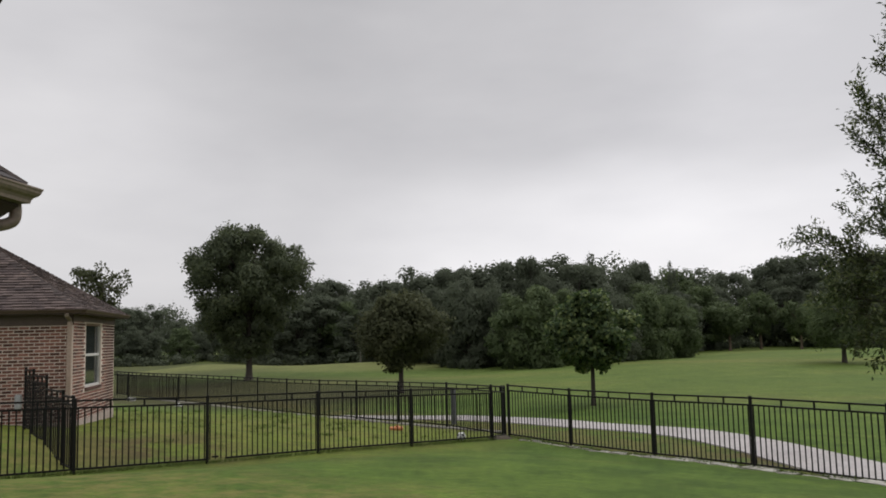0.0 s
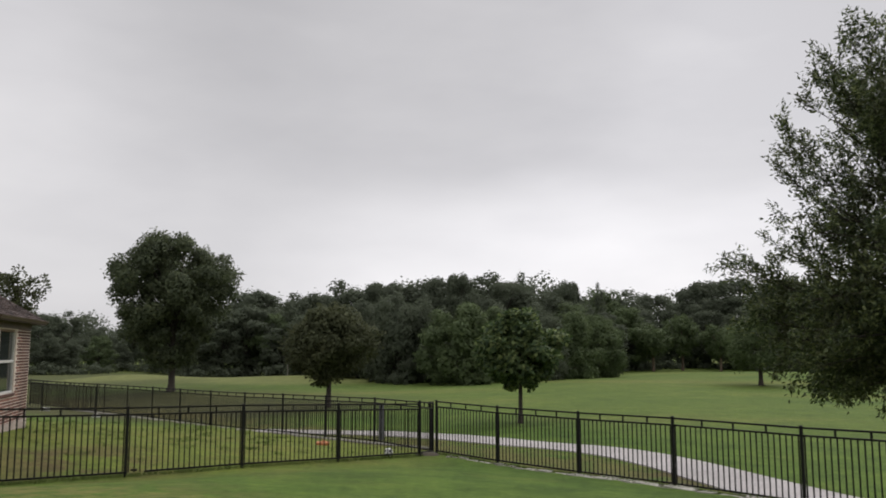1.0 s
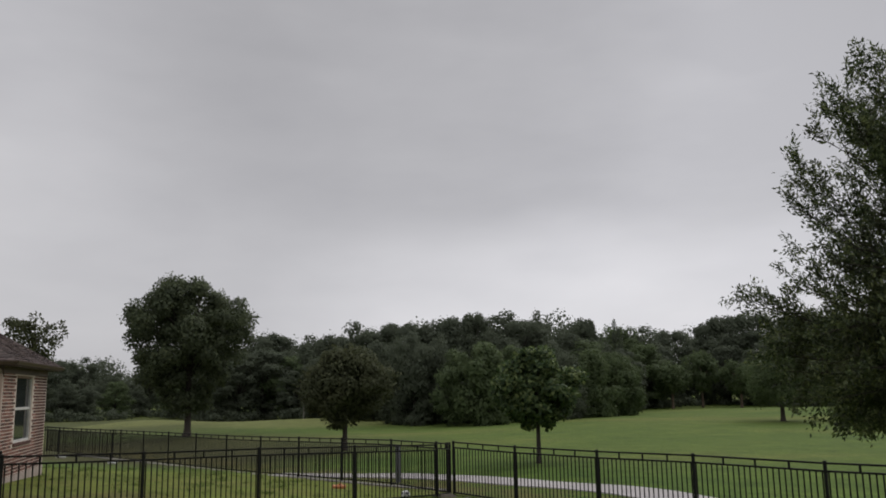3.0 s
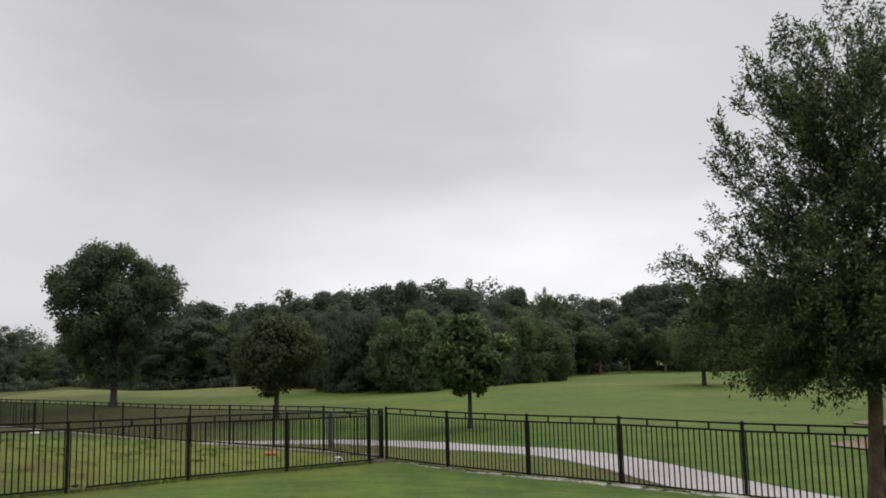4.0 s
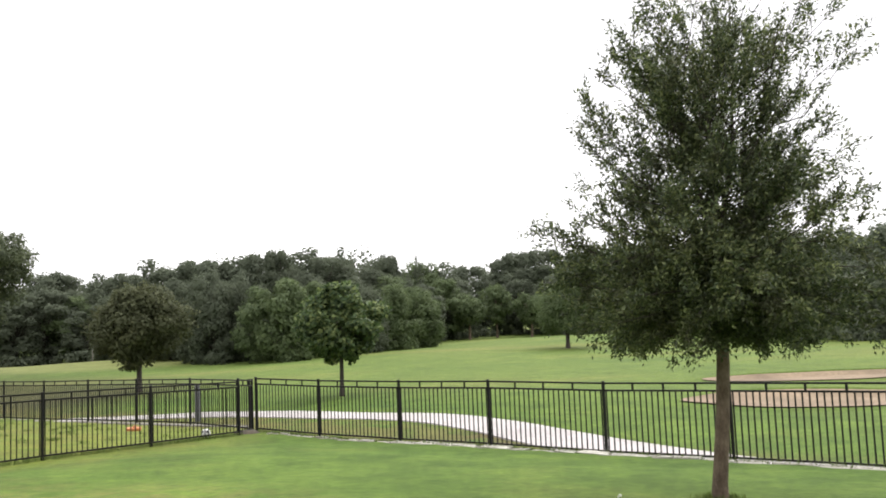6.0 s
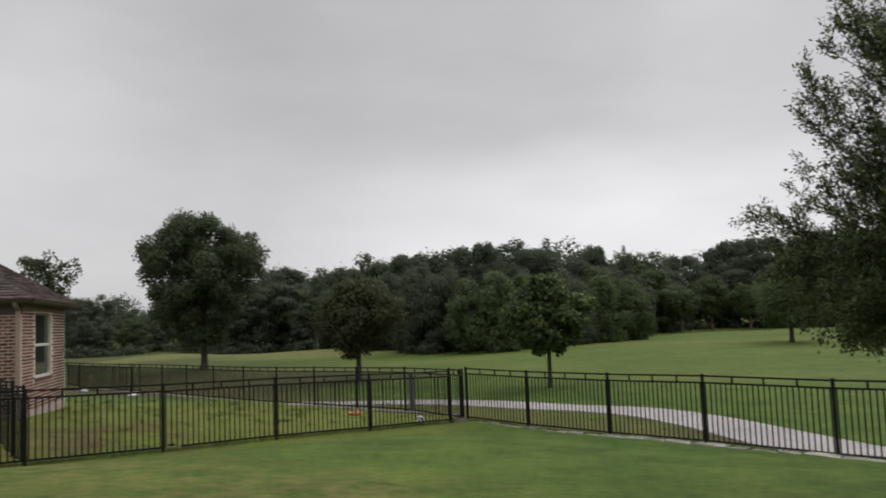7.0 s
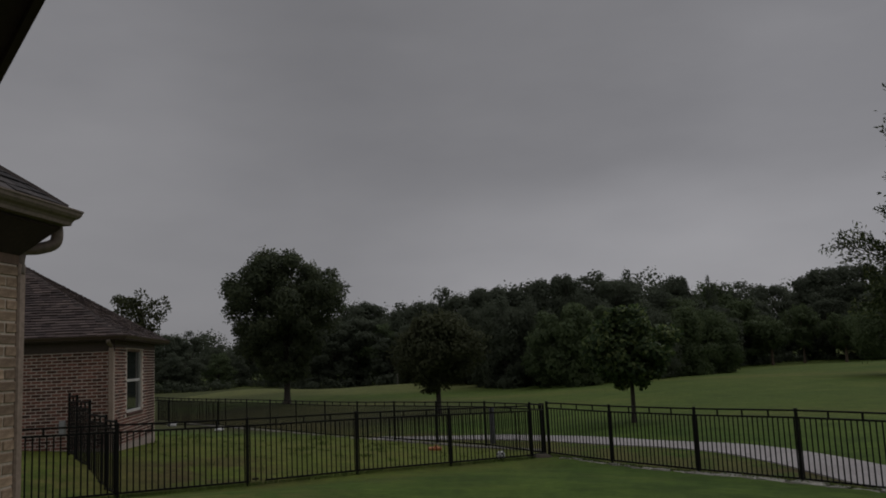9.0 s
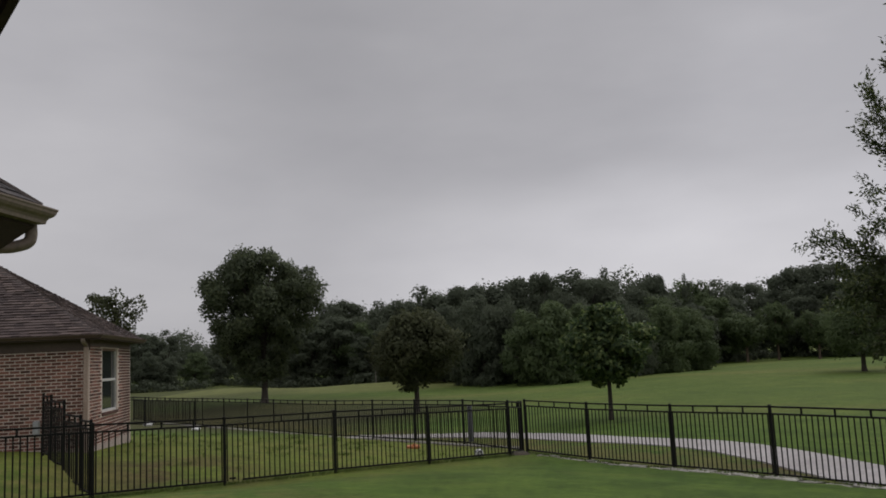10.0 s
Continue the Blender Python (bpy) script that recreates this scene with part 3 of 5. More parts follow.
def clump_leaves(rng, centres, radii, per, size, aspect=0.6, shell=0.45, tidy=0.0, crown=None):
    """Leaves over and inside clumps: places, directions, normals, lengths, widths and shading normals.
    crown: the middle of the crown that the clumps belong to."""
    k = len(centres)
    c, r = np.repeat(centres, per, 0), np.repeat(radii, per)
    d = unit(rng, k * per)
    d[:, 2] = np.where(rng.random(k * per) < 0.35, np.abs(d[:, 2]), d[:, 2])
    rad = r * (1 - shell * rng.random(k * per) ** 1.6)
    p = c + d * rad[:, None] * np.array([1, 1, 0.85])
    axis = d * 0.5 + unit(rng, k * per) * 0.8 + np.array([0, 0, -0.15])
    normal = d * 0.8 + unit(rng, k * per) * 0.6 + np.array([0, 0, 0.5])
    p = p + rng.normal(size=p.shape) * (r * 0.14)[:, None]
    if tidy:
        axis = axis * (1 - tidy) + tidy * (np.cross(d, unit(rng, k * per)) + np.array([0, 0, -0.2]))
        normal = d + unit(rng, k * per) * (0.65 - 0.3 * tidy) + np.array([0, 0, 0.3])
    ln = size * (0.6 + 0.8 * rng.random(k * per))
    soft = d * 0.75 + np.array([0, 0, 0.15]) + 0.30 * normal / (np.linalg.norm(normal, axis=1, keepdims=True) + 1e-9)
    if crown is not None:
        out = p - np.array(crown)
        soft = soft + 0.55 * out / (np.linalg.norm(out, axis=1, keepdims=True) + 1e-9)
    return p, axis, normal, ln, ln * aspect, soft


def crown_clumps(rng, n, profile, z0, z1, rmin, rmax, lean=(0, 0)):
    """Clump centres filling a crown whose radius at the height share s is profile(s)."""
    out, rad = [], []
    while len(out) < n:
        s = rng.random()
        R = profile(s)
        if rng.random() > (R / 1.0) ** 1.2:
            continue
        a = rng.random() * 2 * math.pi
        wob = 1 + 0.28 * noise.noise((math.cos(a) * 1.3, math.sin(a) * 1.3, s * 3 + rmin * 17))
        q = R * wob * math.sqrt(0.12 + 0.88 * rng.random())
        z = z0 + s * (z1 - z0)
        r = rmin + (rmax - rmin) * rng.random()
        out.append((math.cos(a) * q + lean[0] * s, math.sin(a) * q + lean[1] * s, z))
        rad.append(r)
    return np.array(out), np.array(rad)


def dome(s):
    return max(0.02, math.sin(math.pi * min(1, 0.16 + 0.78 * s) ** 0.85)) ** 0.7


def tree(name, label, at, height, crown_from, radius, trunk_r, rng, mat, bark, clumps, per, leaf, profile=dome, clump_r=(0.2, 0.34), group="", aspect=0.6, limbs=7, lean=(0, 0), tidy=0.6):
    """A tree: a tapered trunk with limbs under it, and a crown of leaf clumps with gaps."""
    root = thing(name, label, "tree", group, at=at)
    c, r = crown_clumps(rng, clumps, lambda s: profile(s), crown_from, height * 0.95, clump_r[0], clump_r[1], lean)
    c[:, :2] *= radius
    r = r * radius
    bm = bmesh.new()
    fork = crown_from + 0.12 * (height - crown_from)
    top = Vector((lean[0] * radius * 0.6, lean[1] * radius * 0.6, crown_from + 0.7 * (height - crown_from)))
    tube(bm, [(0, 0, -0.1), (0, 0, 0.06), (0.01, 0.01, 0.25 * crown_from + 0.1), (0.02, -0.01, fork), tuple(top * 0.75 + Vector((0, 0, fork * 0.25))), tuple(top)],
         [trunk_r * 1.7, trunk_r * 1.3, trunk_r, trunk_r * 0.85, trunk_r * 0.45, trunk_r * 0.12], 9)
    for i in rng.choice(len(c), size=min(limbs, len(c)), replace=False):
        e = Vector(c[i])
        s = Vector((0.02, 0, fork + (e.z - fork) * 0.25 if e.z > fork else fork * 0.95))
        m = (s + e) / 2 + Vector((0, 0, 0.06 * height))
        lb = bm if group else bmesh.new()
        tube(lb, [s, m, e], [trunk_r * 0.45, trunk_r * 0.28, trunk_r * 0.08], 6)
        if not group:
            part("limb", lb, bark, root, flat=False)
    part("trunk", bm, bark, root, flat=False)
    leaves = clump_leaves(rng, c, r, per, leaf, aspect, tidy=tidy, crown=(lean[0] * radius * 0.5, lean[1] * radius * 0.5, crown_from + 0.42 * (height - crown_from)))
    put("crown", leaf_mesh("crown", *leaves[:5], mat, leaves[5]), root)
    return root


# ---------------------------------------------------------------- ground
def build_ground():
    rings = [0.0] + [1.2 * 1.028 ** k for k in range(282)]
    rings = [r for r in rings if r < 2900]
    seg = 300
    verts, faces = [(0, 0, terrain(0, 0))], []
    for r in rings[1:]:
        for k in range(seg):
            a = 2 * math.pi * k / seg
            x, y = r * math.sin(a), r * math.cos(a)
            verts.append((x, y, terrain(x, y)))
    for k in range(seg):
        faces.append((0, 1 + (k + 1) % seg, 1 + k))
    for j in range(len(rings) - 2):
        for k in range(seg):
            a, b = 1 + j * seg + k, 1 + j * seg + (k + 1) % seg
            faces.append((a, b, b + seg, a + seg))
    tagged(new("ground", mesh_of("ground", verts, faces, GRASS, False)), "mown green grass of yards and golf course with dry patches", "ground", kind="structure")


build_ground()


def spline(pts, per):
    """Points along a smooth line through pts."""
    out = []
    p = [Vector(pts[0]) * 2 - Vector(pts[1])] + [Vector(q) for q in pts] + [Vector(pts[-1]) * 2 - Vector(pts[-2])]
    for i in range(1, len(p) - 2):
        for k in range(per):
            t = k / per
            out.append(0.5 * (2 * p[i] + (p[i + 1] - p[i - 1]) * t + (2 * p[i - 1] - 5 * p[i] + 4 * p[i + 1] - p[i + 2]) * t * t + (3 * p[i] - p[i - 1] - 3 * p[i + 1] + p[i + 2]) * t ** 3))
    return out + [p[-2]]


def build_path():
    pts = [(14.5, 6.5), (12.2, 10.2), (10.1, 13.6), (8.75, 16.3), (7.85, 18.9), (7.2, 20.7), (6.5, 22.2), (5.4, 23.6), (3.5, 25.6), (1.75, 27.4), (-0.4, 29.1), (-2.6, 30.0), (-4.6, 31.2)]
    line = spline([(x, y, 0) for x, y in pts], 8)
    root = thing("cart_path", "pale grey concrete cart path curving across the grass", "path", kind="structure")
    step = 10
    for s in range(0, len(line) - 1, step):
        run = line[s:s + step + 1]
        bm = bmesh.new()
        rows = []
        for i, p in enumerate(run):
            g = s + i
            d = (line[min(g + 1, len(line) - 1)] - line[max(g - 1, 0)]).normalized()
            q = p.copy()
            if i == 0 and s:
                q += d * 0.008
            if i == len(run) - 1:
                q -= d * 0.008
            n = Vector((-d.y, d.x, 0))
            w = 0.70 + 0.34 * smooth(25, 16, p.y) - 0.22 * smooth(28.5, 31.0, p.y)
            row = []
            for o, dz in ((-w - 0.01, -0.12), (-w, 0.03), (0, 0.045), (w, 0.03), (w + 0.01, -0.12)):
                r = q + n * o
                row.append(bm.verts.new((r.x, r.y, max(terrain(r.x, r.y), terrain(q.x, q.y) - 0.02) + dz)))
            rows.append(row)
        for a, b in zip(rows, rows[1:]):
            for k in range(4):
                bm.faces.new((a[k], b[k], b[k + 1], a[k + 1]))
        bm.faces.new(rows[0]), bm.faces.new(rows[-1][::-1])
        part("slab", bm, CONCRETE, root)


build_path()


def bunker(label, cx, cy, a, b, turn, seed):
    """A sand hollow with a raised, uneven grass lip behind it."""
    root = thing("sand_bunker", label, "bunker", "bunkers on the golf course", "structure")
    bm = bmesh.new()
    c, s = math.cos(turn), math.sin(turn)
    rows = []
    for j in range(7):
        q = j / 6
        row = []
        for k in range(48):
            t = 2 * math.pi * k / 48
            w = 1 + 0.16 * noise.noise((math.cos(t) * 1.4, math.sin(t) * 1.4, seed))
            x, y = a * q * w * math.cos(t), b * q * w * math.sin(t)
            X, Y = cx + x * c - y * s, cy + x * s + y * c
            lift = 0.03 + 0.16 * smooth(0.55, 1.0, q) * (0.4 + 0.6 * max(0, math.sin(t)))
            row.append(bm.verts.new((X, Y, terrain(X, Y) + lift)))
        rows.append(row)
    for p, q in zip(rows, rows[1:]):
        for k in range(48):
            bm.faces.new((p[k], p[(k + 1) % 48], q[(k + 1) % 48], q[k]))
    bmesh.ops.remove_doubles(bm, verts=bm.verts, dist=0.001)
    part("sand", bm, SAND, root, flat=False)
    bm = bmesh.new()
    lip = []
    for k in range(48):
        t = 2 * math.pi * k / 48
        w = 1 + 0.16 * noise.noise((math.cos(t) * 1.4, math.sin(t) * 1.4, seed))
        row = []
        for g, dz in ((0.985, 0.10), (1.03, 0.24), (1.12, 0.14), (1.4, -0.05)):
            x, y = a * g * w * math.cos(t), b * g * w * math.sin(t)
            X, Y = cx + x * c - y * s, cy + x * s + y * c
            row.append(bm.verts.new((X, Y, terrain(X, Y) + (dz * (0.25 + 0.75 * max(0, math.sin(t))) if dz > 0 else dz))))
        lip.append(row)
    for k in range(48):
        p, q = lip[k], lip[(k + 1) % 48]
        for j in range(3):
            bm.faces.new((p[j], q[j], q[j + 1], p[j + 1]))
    part("grass_lip", bm, GRASS, root, flat=False)


bunker("shallow bunker of reddish sand with a grass lip", 18.5, 21.1, 4.4, 1.75, radians(-22), 2.0)
bunker("long bunker of reddish sand behind the other one", 23.9, 26.4, 5.4, 1.1, radians(-12), 7.0)


# ---------------------------------------------------------------- fences
def shared(name, lo, hi, mat, bevel=0.0):
    bm = bmesh.new()
    box(bm, lo, hi, bevel=bevel)
    return bm_mesh(name, bm, mat)


POST = shared("post", (-0.0265, -0.0265, -0.15), (0.0265, 0.0265, 1.39), IRON, 0.006)
CAP = shared("cap", (-0.031, -0.031, 1.39), (0.031, 0.031, 1.408), IRON, 0.008)
PICKET = shared("picket", (-0.0103, -0.0103, 0.0), (0.0103, 0.0103, 1.0), IRON)
RAIL = shared("rail", (0.0, -0.016, -0.017), (1.0, 0.016, 0.017), IRON)


def along(a, b, z):
    """A pose that lays a unit bar from a to b, both z higher."""
    d = b - a
    m = Matrix.Identity(4)
    x = d.normalized()
    y = Vector((-x.y, x.x, 0)).normalized()
    w = x.cross(y)
    for i in range(3):
        m[i][0], m[i][1], m[i][2], m[i][3] = x[i] * d.length, y[i], w[i], a[i] + (z if i == 2 else 0)
    return m


def fence(label, spots, pickets=22, stepped=False, tall=1.0, broken=None):
    """A metal fence through posts at spots: posts with caps, three rails, pickets and short spacers in each panel."""
    root = thing("metal_fence", label, "fence", "black metal fences")
    pts = [Vector((x, y, terrain(x, y))) for x, y in spots]
    for p in pts:
        turn = math.atan2(pts[-1].y - pts[0].y, pts[-1].x - pts[0].x)
        m = Matrix.Translation(p) @ pose(0, 0, 0, 0, 0, math.degrees(turn)) @ Matrix.Diagonal((1, 1, tall, 1))
        post = put("post", POST, root, m)
        put("cap", CAP, post)
    for i, (a, b) in enumerate(zip(pts, pts[1:])):
        if stepped:
            a, b = (Vector((p.x, p.y, min(a.z, b.z))) for p in (a, b))
        n = max(2, round(pickets * (b - a).length / 2.49))
        for z in (1.365 * tall, 1.23 * tall, 0.09):
            put("rail", RAIL, root, along(a, a.lerp(b, 0.85), z) if i == broken and z < 0.5 else along(a, b, z))
        if i == broken:
            put("rail", RAIL, root, along(a.lerp(b, 0.91), a.lerp(b, 0.96), 0.13))
        for k in range(n):
            q = a.lerp(b, (k + 0.5) / n)
            put("picket", PICKET, root, Matrix.Translation(q + Vector((0, 0, 0.085))) @ Matrix.Diagonal((1, 1, 1.145 * tall, 1)))
        for k in range(max(1, round(3 * (b - a).length / 2.49))):
            q = a.lerp(b, (k + 1) / (1 + max(1, round(3 * (b - a).length / 2.49))))
            put("spacer", PICKET, root, Matrix.Translation(q + Vector((0, 0, 1.23 * tall))) @ Matrix.Diagonal((1.5, 1.5, 0.135 * tall, 1)))
    return root


right_dir = Vector((-0.6095, 0.7928))
R_POSTS = [(8.78 - 2.49 * k * right_dir.x, 12.42 - 2.49 * k * right_dir.y) for k in (4, 3, 2, 1)] + [(8.78, 12.42), (7.35, 14.33), (5.74, 16.36), (4.28, 18.30), (2.74, 20.29), (1.36, 22.10)]
fence("black metal picket fence along the golf course edge", R_POSTS)
fence("black metal picket fence between the two back yards", [(0.88, 21.36), (-1.09, 19.66), (-3.04, 18.12), (-4.99, 16.57), (-6.94, 15.02), (-8.89, 13.47), (-10.84, 11.93), (-12.8, 10.38)], tall=0.962, broken=2)
fence("short closing piece of black metal fence at the corner", [(0.88, 21.36), (1.30, 22.75)][::-1], pickets=11)
fence("black metal picket fence behind the neighbouring yard", [(1.24, 22.95)] + [(-0.319 - 1.638 * k, 25.939 + 1.876 * k) for k in range(0, 13)])
fence("black metal picket side fence climbing to the brick house", [(-6.94 - 0.609 * k, 15.02 + 0.793 * k) for k in (0.14, 0.97, 2.49, 3.85, 4.75)], pickets=14, stepped=True)
fence("black metal cross fence at the far end of the yard", [(-14.0 - 0.783 * 2.49 * k, 41.6 - 0.622 * 2.49 * k) for k in range(0, 5)])


# ---------------------------------------------------------------- houses
def frame_of(origin, az):
    """Axes of a house: x to its right along the front, y away, from a corner and an azimuth to the left of ahead."""
    return Matrix.Translation(origin) @ pose(0, 0, 0, 0, 0, az)


def rough_brick(w, d, h, mat, seed, rough):
    """A brick with worn, uneven edges."""
    r = random.Random(seed)
    bm = bmesh.new()
    box(bm, (0, 0, 0), (w, d, h), bevel=rough * 1.2)
    for v in bm.verts:
        v.co += Vector((r.uniform(-1, 1), r.uniform(-1, 1), r.uniform(-1, 1))) * rough * 0.5
    return bm_mesh("brick", bm, mat)


def brick_wall(name, root, m, length, height, course, long, depth, mat, mortar, label="", skip=None, far=None, rng=None, core=True, rough=0.003, gap=0.0115):
    """A wall along its own x from 0 to length, face at y = 0 looking to -y: a mortar core with single bricks standing proud of it.
    Bricks for which far() holds are joined into one part."""
    wall = root
    if core:
        bm = bmesh.new()
        box(bm, (0, 0.003, 0), (length - 0.012, 0.2, height))
        wall = put(name, bm_mesh(name, bm, mortar), root, m, label)
    joint = gap * course / 0.076
    full = [rough_brick(long - joint, depth, course - joint, mat, k, rough) for k in range(4)]
    half = [rough_brick(long / 2 - joint, depth, course - joint, mat, k, rough) for k in range(4)]
    rest = bmesh.new()
    for row in range(int((height + 0.001) / course)):
        x, z = (0.0 if row % 2 == 0 else -long / 2), row * course
        while x < length - 0.02:
            kind, at, w = full, max(x, 0.0), long
            if x < 0 or x + long > length + 0.01:
                kind, w = half, long / 2
                if at + w > length + 0.01:
                    break
            x = at + w
            if skip and skip(at, at + w, z, z + course):
                continue
            dy = -0.004 + 0.006 * (rng.random() - 0.5) * course / 0.076
            if far and far(at, z):
                box(rest, (at + joint / 2, dy, z + joint / 2), (at + w - joint / 2, depth + dy, z + course - joint / 2))
            else:
                put("brick", kind[rng.randrange(4)], wall, Matrix.Translation((at + joint / 2, dy, z + joint / 2)))
    if len(rest.verts):
        tagged(part("bricks", rest, mat, wall), kind="stuff")
    else:
        rest.free()
    return wall


def gutter(bm, a, b, out, size=0.12, mitre=(0, 0)):
    """A K-shaped gutter from a to b at its upper back edge, opening away along out; mitre turns an end round a corner."""
    a, b, out = Vector(a), Vector(b), Vector(out)
    prof = [(x * size, z * size) for x, z in ((0, 0), (0.92, 0), (1.0, -0.02), (1.0, -0.12), (0.94, -0.20), (0.90, -0.36), (0.78, -0.52), (0.60, -0.64), (0.50, -0.80), (0.46, -1.0), (0, -1.0))]
    d = (b - a).normalized()
    r0 = [bm.verts.new(a + (out - d * mitre[0]) * x + Vector((0, 0, z))) for x, z in prof]
    r1 = [bm.verts.new(b + (out + d * mitre[1]) * x + Vector((0, 0, z))) for x, z in prof]
    for k in range(len(prof)):
        j = (k + 1) % len(prof)
        bm.faces.new((r0[k], r0[j], r1[j], r1[k]))
    bm.faces.new(r0[::-1]), bm.faces.new(r1)


def shingles(name, parent, p0, along_v, up_v, length, rows, taper0, taper1, expo, tab, rng, thick=0.028, mat=None):
    """Courses of shingle tabs on a roof plane; the plane narrows by taper0 and taper1 per metre of slope at its two ends."""
    verts, faces = [], []
    p0, e, s = Vector(p0), Vector(along_v).normalized(), Vector(up_v).normalized()
    n = e.cross(s)
    if n.z < 0:
        n = -n
    for r in range(rows):
        d = r * expo
        x0, x1 = taper0 * d, length - taper1 * d
        x = x0 - (tab * (0.5 if r % 2 else 0.0)) - rng.random() * 0.04
        while x < x1:
            a, b = max(x, x0), min(x + tab * (0.85 + 0.3 * rng.random()), x1)
            x = b if b < x1 else x1 + 1
            if b - a < 0.02:
                continue
            t = thick * (0.7 + 0.9 * rng.random())
            i = len(verts)
            du = d + expo * 1.15
            a2, b2 = max(a, taper0 * du), min(b, length - taper1 * du)
            if b2 - a2 < 0.005:
                a2 = b2 = (a2 + b2) / 2
            for q, dd, h in ((a + 0.004, d, t), (b - 0.004, d, t), (b2 - 0.002, du, 0.002), (a2 + 0.002, du, 0.002), (a + 0.004, d, 0.0), (b - 0.004, d, 0.0)):
                verts.append(p0 + e * q + s * dd + n * h)
            faces += [(i, i + 1, i + 2, i + 3), (i + 4, i + 5, i + 1, i), (i + 4, i, i + 3), (i + 1, i + 5, i + 2)]
    ob = put(name, mesh_of(name, verts, faces, mat or SHINGLE_TABS), parent)
    return tagged(ob, kind="stuff")


def shingle_tabs(name, dark, mid, light):
    m, nt, b = material(name)
    geo = nt.nodes.new("ShaderNodeNewGeometry")
    r = ramp_node(nt, [(0.0, dark), (0.5, mid), (1.0, light)])
    nt.links.new(geo.outputs["Random Per Island"], r.inputs[0])
    g = noise_node(nt, 60.0, 4)
    c = noise_node(nt, 0.8, 3)
    k = ramp_node(nt, [(0.3, (0.75, 0.75, 0.75)), (0.7, (1.2, 1.2, 1.2))])
    nt.links.new(g.outputs[0], k.inputs[0])
    k2 = ramp_node(nt, [(0.3, (0.85, 0.85, 0.88)), (0.7, (1.12, 1.1, 1.08))])
    nt.links.new(c.outputs[0], k2.inputs[0])
    col = mix_colour(nt, 1.0, mix_colour(nt, 1.0, r.outputs[0], k.outputs[0], "MULTIPLY"), k2.outputs[0], "MULTIPLY")
    nt.links.new(col, b.inputs["Base Color"])
    b.inputs["Roughness"].default_value = 0.95
    bump(nt, b, g.outputs[0], 0.5, 0.004)
    return m


SHINGLE_TABS = shingle_tabs("shingle_tabs", (0.064, 0.048, 0.045), (0.112, 0.084, 0.078), (0.182, 0.140, 0.126))
SHINGLE_GREY = shingle_tabs("grey_shingle_tabs", (0.026, 0.024, 0.026), (0.062, 0.056, 0.057), (0.130, 0.116, 0.112))


def hip_roof(root, x0, x1, y0, y1, z, pitch, rng, run=1.0, expo=0.112, tab=0.22):
    """A hip roof over a rectangle in the house's own axes, with single shingle tabs on the planes that show; run lengthens the end slopes."""
    h = (y1 - y0) / 2
    top = z + pitch * h
    rx0, rx1, ym = x0 + h * run, x1 - h * run, (y0 + y1) / 2
    verts = [(x0, y0, z), (x1, y0, z), (x1, y1, z), (x0, y1, z), (rx0, ym, top), (rx1, ym, top)]
    verts += [(x, y, q - 0.10) for x, y, q in verts[:4]]
    faces = [(0, 1, 5, 4), (1, 2, 5), (2, 3, 4, 5), (3, 0, 4), (6, 7, 1, 0), (7, 8, 2, 1), (8, 9, 3, 2), (9, 6, 0, 3), (9, 8, 7, 6)]
    roof = put("roof", mesh_of("roof", verts, faces, SHINGLE), root)
    sl = math.sqrt(1 + pitch * pitch)
    shingles("shingles", roof, (x0, y0, z + 0.004), (1, 0, 0), (0, 1, pitch), x1 - x0, int(h * sl / expo), run / sl, run / sl, expo, tab, rng)
    sl = math.sqrt(1 + (pitch / run) ** 2)
    shingles("shingles", roof, (x1, y0, z + 0.004), (0, 1, 0), (-1, 0, pitch / run), y1 - y0, int(h * run * sl / expo), 1 / run / sl, 1 / run / sl, expo, tab, rng)
    # ridge and hip caps
    bm = bmesh.new()
    for a, b in (((x1, y0, z), (rx1, ym, top)), ((x1, y1, z), (rx1, ym, top)), ((rx0, ym, top), (rx1, ym, top))):
        a, b = Vector(a), Vector(b)
        k = int((b - a).length / 0.2)
        for i in range(k):
            p, q = a.lerp(b, i / k), a.lerp(b, (i + 1.15) / k if i < k - 1 else 1)
            d = (q - p).normalized()
            s = d.cross(Vector((0, 0, 1))).normalized() * 0.12
            up = Vector((0, 0, 0.035))
            v = [bm.verts.new(w) for w in (p - s - Vector((0, 0, 0.05)), p + up, p + s - Vector((0, 0, 0.05)), q - s - Vector((0, 0, 0.055)), q + up * 0.6, q + s - Vector((0, 0, 0.055)))]
            bm.faces.new((v[0], v[1], v[4], v[3])), bm.faces.new((v[1], v[2], v[5], v[4]))
            bm.faces.new((v[0], v[2], v[1]))
    tagged(put("ridge_cap", bm_mesh("ridge_cap", bm, SHINGLE), roof), kind="stuff")
    return roof


